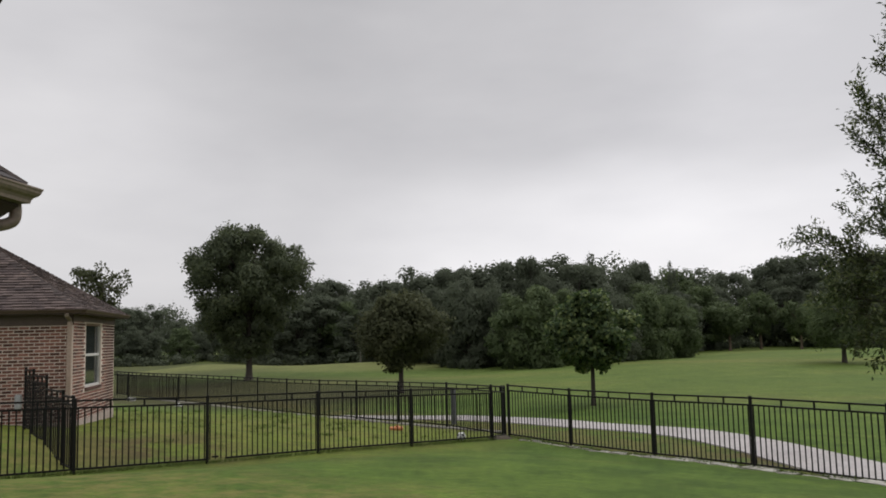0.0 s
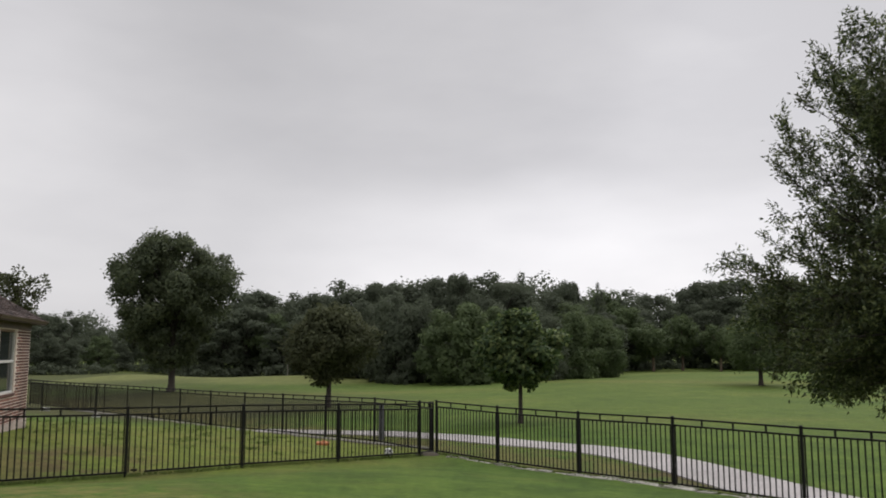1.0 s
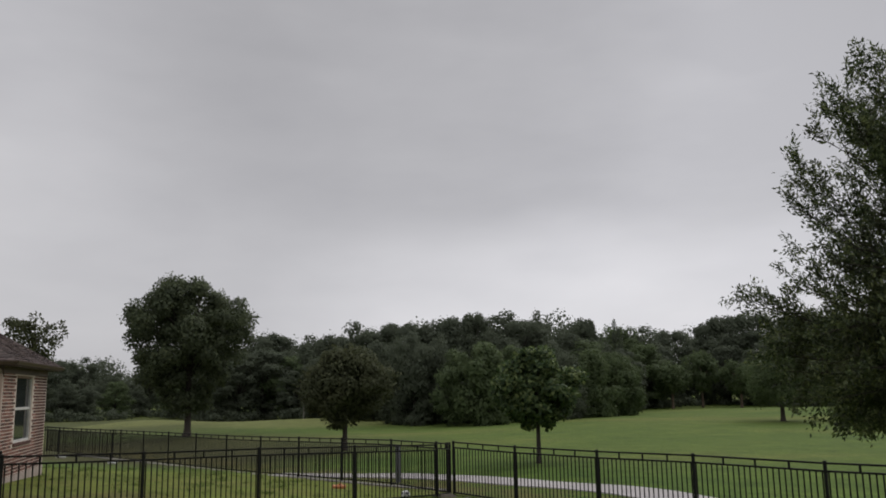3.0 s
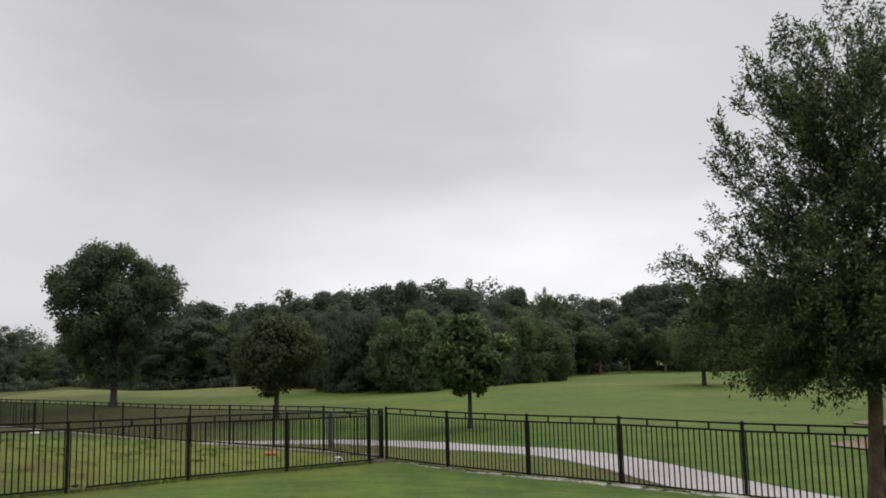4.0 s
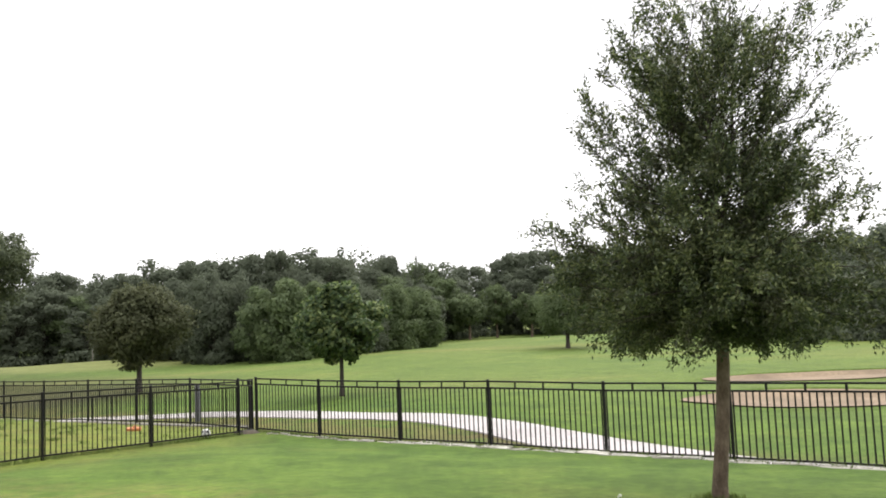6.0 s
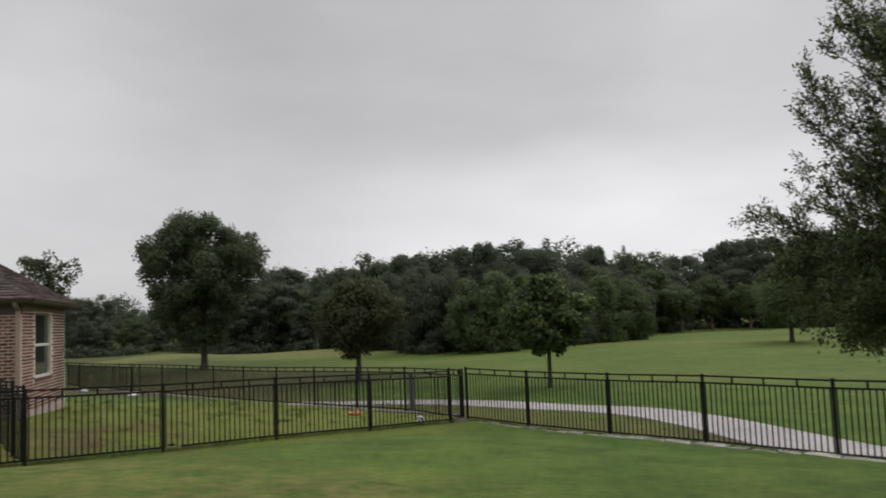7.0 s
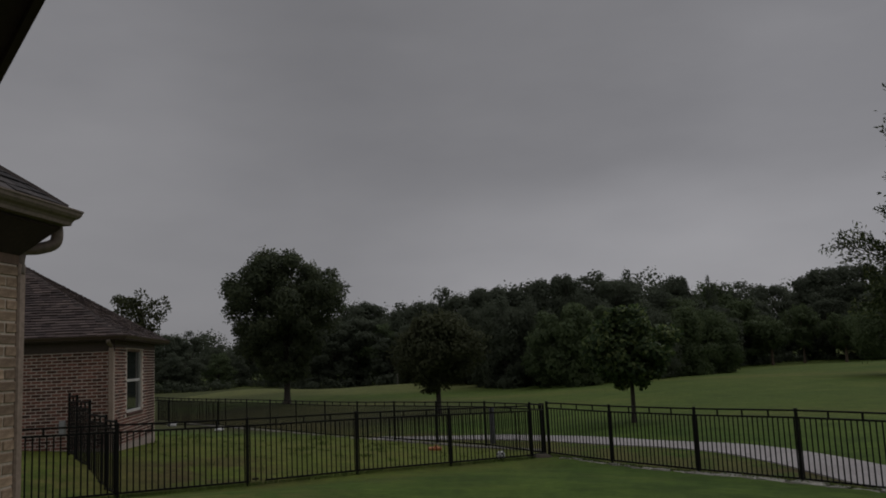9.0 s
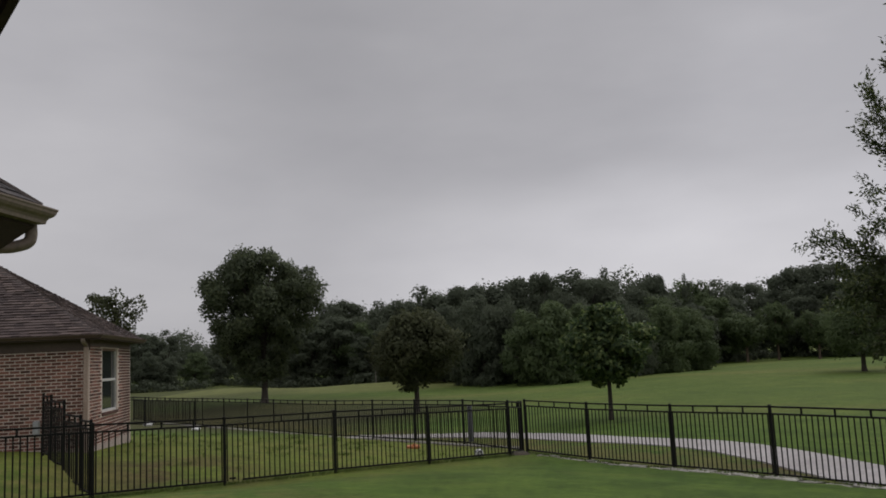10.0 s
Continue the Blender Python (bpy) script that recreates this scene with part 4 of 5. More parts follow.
def neighbour_house():
    rng = random.Random(11)
    z0 = 0.55
    m = frame_of((-9.30, 19.92, z0), 11.2)
    root = thing("brick_house", "single-storey red-brown brick house with a hip shingle roof", "house")
    root.matrix_basis = m
    D, W, H = 4.70, 9.1, 2.775
    course, long = 0.080, 0.235
    win = (1.25, 2.95, 0.99, 2.65)
    # front wall, seen frontally, and side wall with the window
    brick_wall("wall", root, pose(-W, 0, 0), W, H, course, long, 0.05, BRICK_RED, MORTAR_PALE, "red-brown brick wall with pale mortar", rng=rng, far=lambda a, z: a < W - 2.2, rough=0.004, gap=0.019)
    side = bmesh.new()
    for lo, hi in (((0.16, 0.004, 0), (win[0], 0.2, H)), ((0, 0.004, 0), (0.16, 0.009, H)), ((win[1], 0.004, 0), (D - 0.052, 0.19, H)), ((win[0], 0.004, 0), (win[1], 0.2, win[2])), ((win[0], 0.004, win[3]), (win[1], 0.2, H))):
        box(side, lo, hi)
    ms = pose(0.0, 0.052, 0, 0, 0, 90)
    wall = put("wall", bm_mesh("wall", side, MORTAR_PALE), root, ms, "red-brown brick side wall around the window")
    brick_wall("wall", wall, None, D - 0.052, H, course, long, 0.05, BRICK_RED, MORTAR_PALE, rng=rng, core=False, rough=0.004, gap=0.019, far=lambda a, z: a > 3.5,
               skip=lambda a, b, c, d: b > win[0] - 0.05 and a < win[1] + 0.05 and d > win[2] - 0.10 and c < win[3] + 0.02)
    bm = bmesh.new()
    box(bm, (-W, D - 0.2, 0), (-0.21, D, H))
    box(bm, (-W, 0.2, 0), (-W + 0.2, D - 0.2, H))
    part("back_wall", bm, BRICK_RED, root)
    # foundation showing under the bricks
    bm = bmesh.new()
    box(bm, (-W - 0.012, -0.012, -0.7), (0.012, D + 0.012, 0.22), bevel=0.01)
    part("foundation", bm, LEDGE, root, "grey concrete foundation edge")
    # window in the side wall
    window = put("window", shared("window", (win[0], 0.13, win[2]), (win[1], 0.14, win[3]), TRIM_SHADED), root, ms)
    fw = 0.04
    mid = (win[2] + win[3]) / 2
    for lo, hi, mat in (((win[0], 0.03, win[2]), (win[0] + fw, 0.12, win[3]), BOARD), ((win[1] - fw, 0.03, win[2]), (win[1], 0.12, win[3]), WHITE_FRAME),
                        ((win[0] + fw, 0.03, win[2]), (win[1] - fw, 0.12, win[2] + 0.06), WHITE_FRAME), ((win[0] + fw, 0.03, win[3] - 0.06), (win[1] - fw, 0.12, win[3]), BOARD),
                        ((win[0] + fw, 0.045, mid - 0.035), (win[1] - fw, 0.115, mid + 0.035), WHITE_FRAME)):
        bm = bmesh.new()
        box(bm, lo, hi, bevel=0.006)
        part("window_frame", bm, mat, window, "white vinyl sash frame" if mat is WHITE_FRAME else "brown window surround")
    for c, d in ((win[2] + 0.06, mid - 0.035), (mid + 0.035, win[3] - 0.06)):
        bm = bmesh.new()
        box(bm, (win[0] + fw, 0.085, c), (win[1] - fw, 0.092, d))
        part("pane", bm, GLASS, window, "dark reflecting window pane")
    bm = bmesh.new()
    box(bm, (win[0] - 0.05, -0.03, win[2] - 0.09), (win[1] + 0.05, 0.03, win[2] - 0.002), bevel=0.01)
    part("window_sill", bm, BRICK_RED, window, "brick rowlock sill")
    # eaves: a dark frieze strip painting the soffit's shade, soffit, fascia and gutter
    o = 0.32
    bm = bmesh.new()
    box(bm, (-W, -0.014, H - 0.20), (0.014, 0.005, H + 0.06)), box(bm, (-0.005, 0.006, H - 0.10), (0.014, D, H + 0.06))
    part("frieze", bm, GUTTER, root, "brown frieze strip darkened for the soffit's shade over the bricks")
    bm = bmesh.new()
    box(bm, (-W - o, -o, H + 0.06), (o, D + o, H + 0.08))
    part("soffit", bm, TRIM_SHADED, root)
    bm = bmesh.new()
    gutter(bm, (-W - o, -o, H + 0.17), (o, -o, H + 0.17), (0, -1, 0), 0.09, (0, 1))
    gutter(bm, (o, -o, H + 0.17), (o, D + o, H + 0.17), (1, 0, 0), 0.09, (1, 0))
    part("gutter", bm, GUTTER, root, "brown metal gutter")
    bm = bmesh.new()
    box(bm, (-W - o, -o + 0.001, H + 0.05), (o, -o + 0.03, H + 0.16)), box(bm, (o - 0.03, -o + 0.03, H + 0.05), (o - 0.001, D + o, H + 0.16))
    part("fascia", bm, GUTTER, root)
    hip_roof(root, -W - o, o, -o, D + o, H + 0.165, 0.835, rng, 1.32)
    # downspout at the corner, with its elbow under the gutter
    bm = bmesh.new()
    box(bm, (-0.115, -0.11, -0.05), (-0.005, -0.012, H - 0.12), bevel=0.012)
    part("downspout", bm, TRIM_PALE, root, "tan metal downspout")
    bm = bmesh.new()
    way = spline([(-0.06, -0.06, H - 0.13), (-0.06, -0.08, H - 0.07), (-0.06, -o - 0.02, H + 0.0), (-0.06, -o - 0.05, H + 0.07)], 4)
    tube(bm, way, [0.05] * len(way), 8)
    part("elbow", bm, TRIM, root, "tan gutter elbow")
    meter = thing("meter_box", "small pale grey utility box on the brick wall", "utility box")
    meter.matrix_basis = m @ pose(-1.18, 0, 0.61)
    bm = bmesh.new()
    box(bm, (-0.07, -0.11, 0), (0.07, 0.004, 0.33), bevel=0.012)
    part("body", bm, METER_GREY, meter)
    bm = bmesh.new()
    box(bm, (-0.055, -0.118, 0.04), (0.055, -0.109, 0.29), bevel=0.004)
    part("lid", bm, METER_GREY, meter)
    return root


neighbour_house()


def own_house():
    """The near wing: its brick side wall recedes from the viewer and ends at a corner under the eave."""
    rng = random.Random(5)
    m = frame_of((-3.164, 5.36, 0.965), -3.2)
    root = thing("house_wing", "tan brick wing of a house with guttered eave", "house")
    root.matrix_basis = m
    H, W, L = 2.37, 5.0, 3.43
    course, long = 0.0762, 0.245
    # side wall looking to +x: its own x runs towards -y
    mw = pose(0, -L, 0, 0, 0, 90)
    brick_wall("wall", root, mw, L, H, course, long, 0.045, BRICK_TAN, MORTAR, "tan and brown brick wall", rng=rng, far=lambda a, z: a < L - 2.0, rough=0.004, gap=0.014)
    bm = bmesh.new()
    box(bm, (-W, -0.2, 0), (-0.2, 0, H)), box(bm, (-W, -L, 0), (-W + 0.2, -0.2, H)), box(bm, (-W + 0.2, -L, 0), (-0.2, -L + 0.2, H))
    part("end_wall", bm, BRICK_TAN, root)
    o = 0.184
    bm = bmesh.new()
    box(bm, (-W, -L, H + 0.002), (0.004, 0.004, H + 0.26))
    part("frieze", bm, BOARD, root, "brown frieze board under the eave")
    # sloping bed of the cornice between the frieze and the gutter, eave shade in its colour
    lo, hi = 0.006, o - 0.004
    za, zb = H + 0.066, H + 0.261
    verts = [(-W - lo, -L - lo, za), (lo, -L - lo, za), (lo, lo, za), (-W - lo, lo, za), (-W - hi, -L - hi, zb), (hi, -L - hi, zb), (hi, hi, zb), (-W - hi, hi, zb)]
    put("cornice", mesh_of("cornice", verts, [(3, 2, 1, 0), (4, 5, 6, 7), (0, 1, 5, 4), (1, 2, 6, 5), (2, 3, 7, 6), (3, 0, 4, 7)], TRIM_SHADED), root, label="brown sloping cornice, colour darkened for the eave's shade")
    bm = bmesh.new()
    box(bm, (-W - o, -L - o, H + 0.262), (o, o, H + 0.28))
    part("soffit", bm, TRIM_SHADED, root)
    bm = bmesh.new()
    box(bm, (o - 0.025, -L - o, H + 0.285), (o, o, H + 0.40)), box(bm, (-W - o, o - 0.025, H + 0.285), (o - 0.025, o, H + 0.40))
    part("fascia", bm, TRIM, root, "tan painted fascia")
    bm = bmesh.new()
    gutter(bm, (o + 0.002, -L - o, H + 0.40), (o + 0.002, o + 0.002, H + 0.40), (1, 0, 0), 0.11, (0, 1))
    gutter(bm, (-W - o, o + 0.002, H + 0.40), (o + 0.002, o + 0.002, H + 0.40), (0, 1, 0), 0.11, (0, 1))
    part("gutter", bm, TRIM, root, "tan metal gutter")
    # roof, steep hip
    rise = 0.78
    x0, x1, y0, y1, z = -W - o, o + 0.03, -L - o - 2, o + 0.03, H + 0.415
    h = (x1 - x0) / 2
    xm, top = (x0 + x1) / 2, z + rise * h
    verts = [(x0, y0, z), (x1, y0, z), (x1, y1, z), (x0, y1, z), (xm, y0, top), (xm, y1 - h, top), (x0, y0, z - 0.02), (x1, y0, z - 0.02), (x1, y1, z - 0.02), (x0, y1, z - 0.02)]
    faces = [(1, 2, 5, 4), (2, 3, 5), (3, 0, 4, 5), (0, 1, 4), (6, 7, 1, 0), (7, 8, 2, 1), (8, 9, 3, 2), (9, 6, 0, 3), (9, 8, 7, 6)]
    roof = put("roof", mesh_of("roof", verts, faces, SHINGLE), root)
    sl = math.sqrt(1 + rise * rise)
    shingles("shingles", roof, (x1, y1, z + 0.004), (0, -1, 0), (-1, 0, rise), 5.0, int(h * sl / 0.105), 1 / sl, 0.0, 0.105, 0.15, rng, 0.012, SHINGLE_GREY)
    shingles("shingles", roof, (x1, y1, z + 0.004), (-1, 0, 0), (0, -1, rise), x1 - x0, int(h * sl / 0.105), 1 / sl, 1 / sl, 0.105, 0.15, rng, 0.012, SHINGLE_GREY)
    bm = bmesh.new()
    a, b = Vector((x1, y1, z)), Vector((xm, y1 - h, top))
    tube(bm, [a.lerp(b, k / 18) + Vector((0, 0, 0.004 * (k % 2))) for k in range(19)], [0.028] * 19, 6)
    put("hip_cap", bm_mesh("hip_cap", bm, SHINGLE), roof)
    # downspout on the end wall, its elbows under the gutter
    bm = bmesh.new()
    box(bm, (-0.078, 0.004, -0.6), (0.008, 0.082, H + 0.02), bevel=0.012)
    part("downspout", bm, TRIM_PALE, root, "tan metal downspout at the corner")
    bm = bmesh.new()
    way = spline([(0.142, 0.205, H + 0.32), (0.147, 0.212, H + 0.22), (0.130, 0.196, H + 0.160), (0.06, 0.132, H + 0.126), (-0.015, 0.070, H + 0.112), (-0.028, 0.045, H + 0.04), (-0.026, 0.043, H - 0.06)], 5)
    tube(bm, way, [0.041] * len(way), 12)
    part("elbow", bm, TRIM, root, "curved gutter elbow", flat=False)


own_house()


def porch():
    """The covered porch under whose edge the viewer stands: a brick column and the roof's edge."""
    rng = random.Random(8)
    az = 39.6
    root = thing("porch_column", "rough brown brick porch column", "column")
    corner = Vector((-0.5005, 0.8275, 1.052))
    # own x along the face, which looks back at the viewer
    root.matrix_basis = frame_of(corner, 42.0)
    H = 2.35
    m = pose(-0.46, 0.0, 0.0)
    brick_wall("core", root, m, 0.46, H, 0.0762, 0.23, 0.05, BRICK_BROWN, MORTAR_DARK, rng=rng, rough=0.0035)
    brick_wall("core", root, pose(0.0, 0.052, 0.0, 0, 0, 90), 0.46, H, 0.0762, 0.23, 0.05, BRICK_BROWN, MORTAR_DARK, rng=rng, rough=0.0035)
    bm = bmesh.new()
    box(bm, (-0.46, 0.2, 0), (-0.2, 0.51, H))
    part("core", bm, BRICK_BROWN, root)
    back = thing("house_wall", "plain tan brick house wall behind the porch", "wall", kind="structure")
    back.matrix_basis = frame_of(Vector((-0.862, 1.59, 0.95)), az)
    bm = bmesh.new()
    box(bm, (-3.4, -6.0, -0.3), (-3.2, 1.2, 2.7))
    part("panel", bm, BRICK_TAN, back)
    bm = bmesh.new()
    box(bm, (-3.2, -6.0, -0.3), (2.5, -5.8, 2.7))
    part("panel", bm, BRICK_TAN, back)
    top = thing("porch_roof", "porch roof edge with soffit and fascia in shade-darkened brown", "roof", kind="structure")
    # own y along the edge
    e = Vector((-0.862, 1.59, 0))
    top.matrix_basis = frame_of(Vector((e.x, e.y, EYE + 0.735)), az)
    # the brown of soffit and fascia already holds the underside's shade
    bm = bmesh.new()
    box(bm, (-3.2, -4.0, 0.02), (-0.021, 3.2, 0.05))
    part("soffit", bm, TRIM_SHADED, top, "brown soffit boards, colour darkened for the underside's shade")
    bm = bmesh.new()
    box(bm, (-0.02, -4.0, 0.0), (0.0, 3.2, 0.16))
    part("fascia", bm, TRIM_SHADED, top)
    bm = bmesh.new()
    box(bm, (-3.2, -4.0, 0.165), (0.03, 3.2, 0.20))
    part("roof_deck", bm, SHINGLE, top)
    slab = thing("patio_slab", "plain concrete patio under the porch roof", "patio", kind="structure")
    slab.matrix_basis = frame_of(Vector((e.x, e.y, 0.95)), az)
    bm = bmesh.new()
    box(bm, (-3.2, -4.0, -0.3), (-0.1, 2.0, 0.10), bevel=0.01)
    part("slab", bm, CONCRETE, slab)


porch()


# ---------------------------------------------------------------- trees
def polar(az, d):
    x, y = -d * math.sin(radians(az)), d * math.cos(radians(az))
    return (x, y, terrain(x, y))


def live_oak():
    """A slim trunk that runs on as a leader, boughs of rising plumes above and drooping ones below, twigs and single leaves."""
    rng = np.random.default_rng(21)
    root = thing("live_oak", "young live oak with small dark leaves on a slim trunk", "tree", at=polar(-34.2, 10.15))
    heights = (1.7, 2.0, 2.4, 3.2, 3.7, 4.1, 4.5, 5.1, 5.5, 5.8, 6.05)
    reach = (1.10, 1.46, 1.74, 1.74, 1.52, 1.40, 1.30, 1.36, 1.14, 0.72, 0.26)
    bm = bmesh.new()
    tube(bm, [(0, 0, -0.12), (0, 0, 0.03), (0.01, -0.005, 0.2), (0.072, -0.044, 0.88), (0.11, -0.078, 1.55), (0.125, -0.095, 2.1)], [0.118, 0.101, 0.088, 0.079, 0.074, 0.066], 14)
    part("trunk", bm, BARK, root, "grey-brown rough bark", flat=False)
    # three leaders part above the first boughs
    leaders = []
    for k, (dx, dy, top) in enumerate(((0.05, 0.02, 5.95), (-0.42, 0.22, 5.6), (0.46, -0.20, 5.65))):
        p = [Vector((0.125 + dx * q ** 1.3 + 0.03 * rng.normal(), -0.095 + dy * q ** 1.3 + 0.03 * rng.normal(), 2.05 + (top - 2.05) * q)) for q in (0, 0.18, 0.36, 0.55, 0.75, 1.0)]
        p[0] = Vector((0.125, -0.095, 2.0))
        lb = bmesh.new()
        tube(lb, p, [0.066, 0.052, 0.040, 0.028, 0.016, 0.004], 8)
        part("leader", lb, BARK_DARK, root, flat=False)
        leaders.append(p)

    def axis_at(k, z):
        p = leaders[k]
        for a, b in zip(p, p[1:]):
            if z <= b.z:
                return a.lerp(b, max(0.0, (z - a.z) / (b.z - a.z)))
        return p[-1]

    P, A, Nn, Ln, S = [], [], [], [], []
    tv, tf = [], []

    def twig(b, d, ln, leaves):
        d = d / np.linalg.norm(d)
        e = b + d * ln + np.array([0, 0, 0.08 * ln])
        x = np.cross(d, (0.3, 0.5, 0.8))
        x, i = x / np.linalg.norm(x) * 0.0035, len(tv)
        y = np.cross(d, x)
        tv.extend((b + x, b - 0.5 * x + 0.87 * y, b - 0.5 * x - 0.87 * y, e))
        tf.extend(((i, i + 1, i + 3), (i + 1, i + 2, i + 3), (i + 2, i, i + 3)))
        n = int(ln * leaves)
        t = 0.10 + 0.92 * rng.random(n) ** 0.8
        q = b + (e - b) * t[:, None] + rng.normal(size=(n, 3)) * (0.020 + 0.018 * t)[:, None]
        ax = d * 0.7 + unit(rng, n) * 0.75
        nn = unit(rng, n) * 0.75 + np.array([0, 0, 0.55])
        c = q - np.array([0.1, -0.08, 0.0])
        c[:, 2] = (q[:, 2] - 3.2) * 0.35
        P.append(q), A.append(ax), Nn.append(nn)
        Ln.append(0.040 + 0.032 * rng.random(n))
        S.append(nn * 0.8 + 0.5 * c / (np.linalg.norm(c, axis=1, keepdims=True) + 1e-6) + np.array([0, 0, 0.2]))

    def bough(s, mid, end, twigs, low, thick, spared=False):
        lb = bmesh.new()
        pts = [s, s.lerp(mid, 0.55), mid, mid.lerp(end, 0.55), end]
        tube(lb, pts, [thick, thick * 0.8, thick * 0.6, thick * 0.4, 0.003], 5)
        along_d = np.array((end - s).normalized())
        for q in range(twigs):
            t = 0.24 + 0.78 * ((q + rng.random()) / twigs) ** 0.85
            i = min(3, int(t * 4))
            b = np.array(pts[i].lerp(pts[i + 1], min(1.0, t * 4 - i)))
            gap = noise.noise((b[0] * 2.3, b[1] * 2.3, b[2] * 2.1 + 4.0))
            if not spared and gap < float(np.interp(b[2], (2.4, 2.9, 4.0, 5.0), (-0.6, -0.22, -0.02, 0.07))) - (0.0 if math.hypot(b[0], b[1]) > 0.6 else 0.16):
                continue
            d = along_d * 0.75 + rng.normal(size=3) * 0.50 + np.array([0, 0, -0.22 if low else 0.45])
            twig(b, d, (0.26 + 0.27 * rng.random()) * (1.18 - 0.42 * min(1.0, t)), float(np.interp(b[2], (2.6, 3.4, 4.6), (160, 170, 170))))
        part("limb", lb, BARK_DARK, root, flat=False)

    out, across = Vector((-math.cos(radians(34.5)), math.sin(radians(34.5)), 0)), Vector((math.sin(radians(34.5)), math.cos(radians(34.5)), 0))
    count = 240
    for k in range(count):
        zt = 1.83 + 4.02 * ((k + 0.5) / count) ** 1.22
        a = 2.39996 * k + rng.normal() * 0.18
        r = float(np.interp(zt, heights, reach)) * (0.74 + 0.30 * rng.random())
        # the crown spreads further on the side away from the yard fence
        r *= 1 + float(np.interp(zt, (2.2, 3.0, 4.0, 4.8, 5.6), (0.12, 0.0, 0.05, 0.30, 0.34))) * max(0.0, -(out.x * math.cos(a) + out.y * math.sin(a)))
        if k % 3 == 2:
            r *= 0.30 + 0.45 * rng.random()
        rise = float(np.interp(zt, (1.9, 2.5, 3.3, 4.4, 6.6), (-0.22, 0.10, 0.40, 0.80, 1.40)))
        low = zt < 2.9
        s = axis_at(k % 3, max(1.95, zt - rise)) if zt - rise > 2.0 else Vector((0.122, -0.09, 1.72 + 0.3 * rng.random()))
        end = Vector((0.1 + math.cos(a) * r, -0.08 + math.sin(a) * r, zt))
        mid = s.lerp(end, 0.5) + (Vector((0, 0, 0.16)) if low else Vector((math.cos(a) * 0.10 * r, math.sin(a) * 0.10 * r, -0.10 * rise)))
        bough(s, mid + Vector(rng.normal(size=3) * 0.09), end, 18 if low else 12, low, 0.013 if low else 0.011)
    # boughs that reach out of the crown over the lawn
    for reach_out, z, sway in ((1.98, 3.26, 0.0), (1.80, 3.10, 0.15), (1.7, 3.16, -0.2), (1.75, 2.85, 0.1), (1.7, 2.6, -0.3), (1.7, 2.4, 0.2)):
        s = axis_at(0, 2.4)
        end = out * reach_out + across * sway + Vector((0, 0, z))
        bough(s, s.lerp(end, 0.55) + Vector((0, 0, -0.06)), end, 12, False, 0.017, True)
    tagged(put("fine_wood", mesh_of("fine_wood", tv, tf, BARK_DARK), root), kind="stuff")
    P, A, Nn, Ln, S = np.concatenate(P), np.concatenate(A), np.concatenate(Nn), np.concatenate(Ln), np.concatenate(S)
    put("crown", leaf_mesh("crown", P, A, Nn, Ln, Ln * 0.37, LEAF_OAK, S), root)


live_oak()
RNG = np.random.default_rng(3)
def broad(s):
    return float(np.interp(s, (0, 0.12, 0.35, 0.60, 0.8, 0.93, 1.0), (0.26, 0.48, 0.80, 1.0, 0.90, 0.64, 0.40)))


def lobed(s):
    return float(np.interp(s, (0, 0.12, 0.35, 0.60, 0.8, 0.93, 1.0), (0.20, 0.38, 0.74, 1.0, 0.90, 0.62, 0.36)))


def umbrella(s):
    return float(np.interp(s, (0, 0.10, 0.28, 0.50, 0.75, 0.92, 1.0), (0.16, 0.34, 0.86, 1.0, 0.86, 0.54, 0.25)))


def vase(s):
    return 0.35 + 0.65 * s


def bowl(s):
    return float(np.interp(s, (0, 0.1, 0.3, 0.55, 0.8, 1.0), (0.5, 0.85, 1.0, 1.0, 0.88, 0.5)))


def ball(s):
    return float(np.interp(s, (0, 0.08, 0.3, 0.5, 0.75, 0.92, 1.0), (0.25, 0.62, 1.0, 1.0, 0.84, 0.56, 0.25)))


tree("maple", "small round maple with yellow-green leaf tips on the golf course", polar(-9.3, 32), 4.4, 1.45, 1.62, 0.085, RNG, LEAF_MAPLE, BARK_DARK, 92, 200, 0.15, ball, clump_r=(0.13, 0.25), aspect=0.75, tidy=0.0)
tree("crab_apple", "small dull olive tree with a dense low crown", polar(3.85, 42), 5.0, 1.30, 2.15, 0.13, RNG, LEAF_RUST, BARK_DARK, 120, 215, 0.15, umbrella, clump_r=(0.14, 0.29), aspect=0.7, limbs=18, tidy=0.3)
tree("oak", "tall broad oak with a dense dark crown", polar(14.12, 61), 11.1, 1.9, 4.15, 0.23, np.random.default_rng(41), LEAF_DARK, BARK_DARK, 205, 310, 0.19, lobed, clump_r=(0.10, 0.225), aspect=0.7, limbs=18, lean=(-0.04, -0.03), tidy=0.45)
tree("small_tree", "slight tree with a loose crown behind the brick house", polar(23.5, 40), 6.15, 3.8, 1.3, 0.07, RNG, LEAF_RUST, BARK_DARK, 42, 42, 0.15, vase, clump_r=(0.12, 0.24), limbs=22, tidy=0.0)
tree("young_tree", "small tree on the open slope of the golf course", polar(-25.0, 66), 5.0, 1.5, 2.6, 0.16, RNG, LEAF_THICKET, BARK_DARK, 80, 170, 0.17, bowl, clump_r=(0.18, 0.3), aspect=0.7)

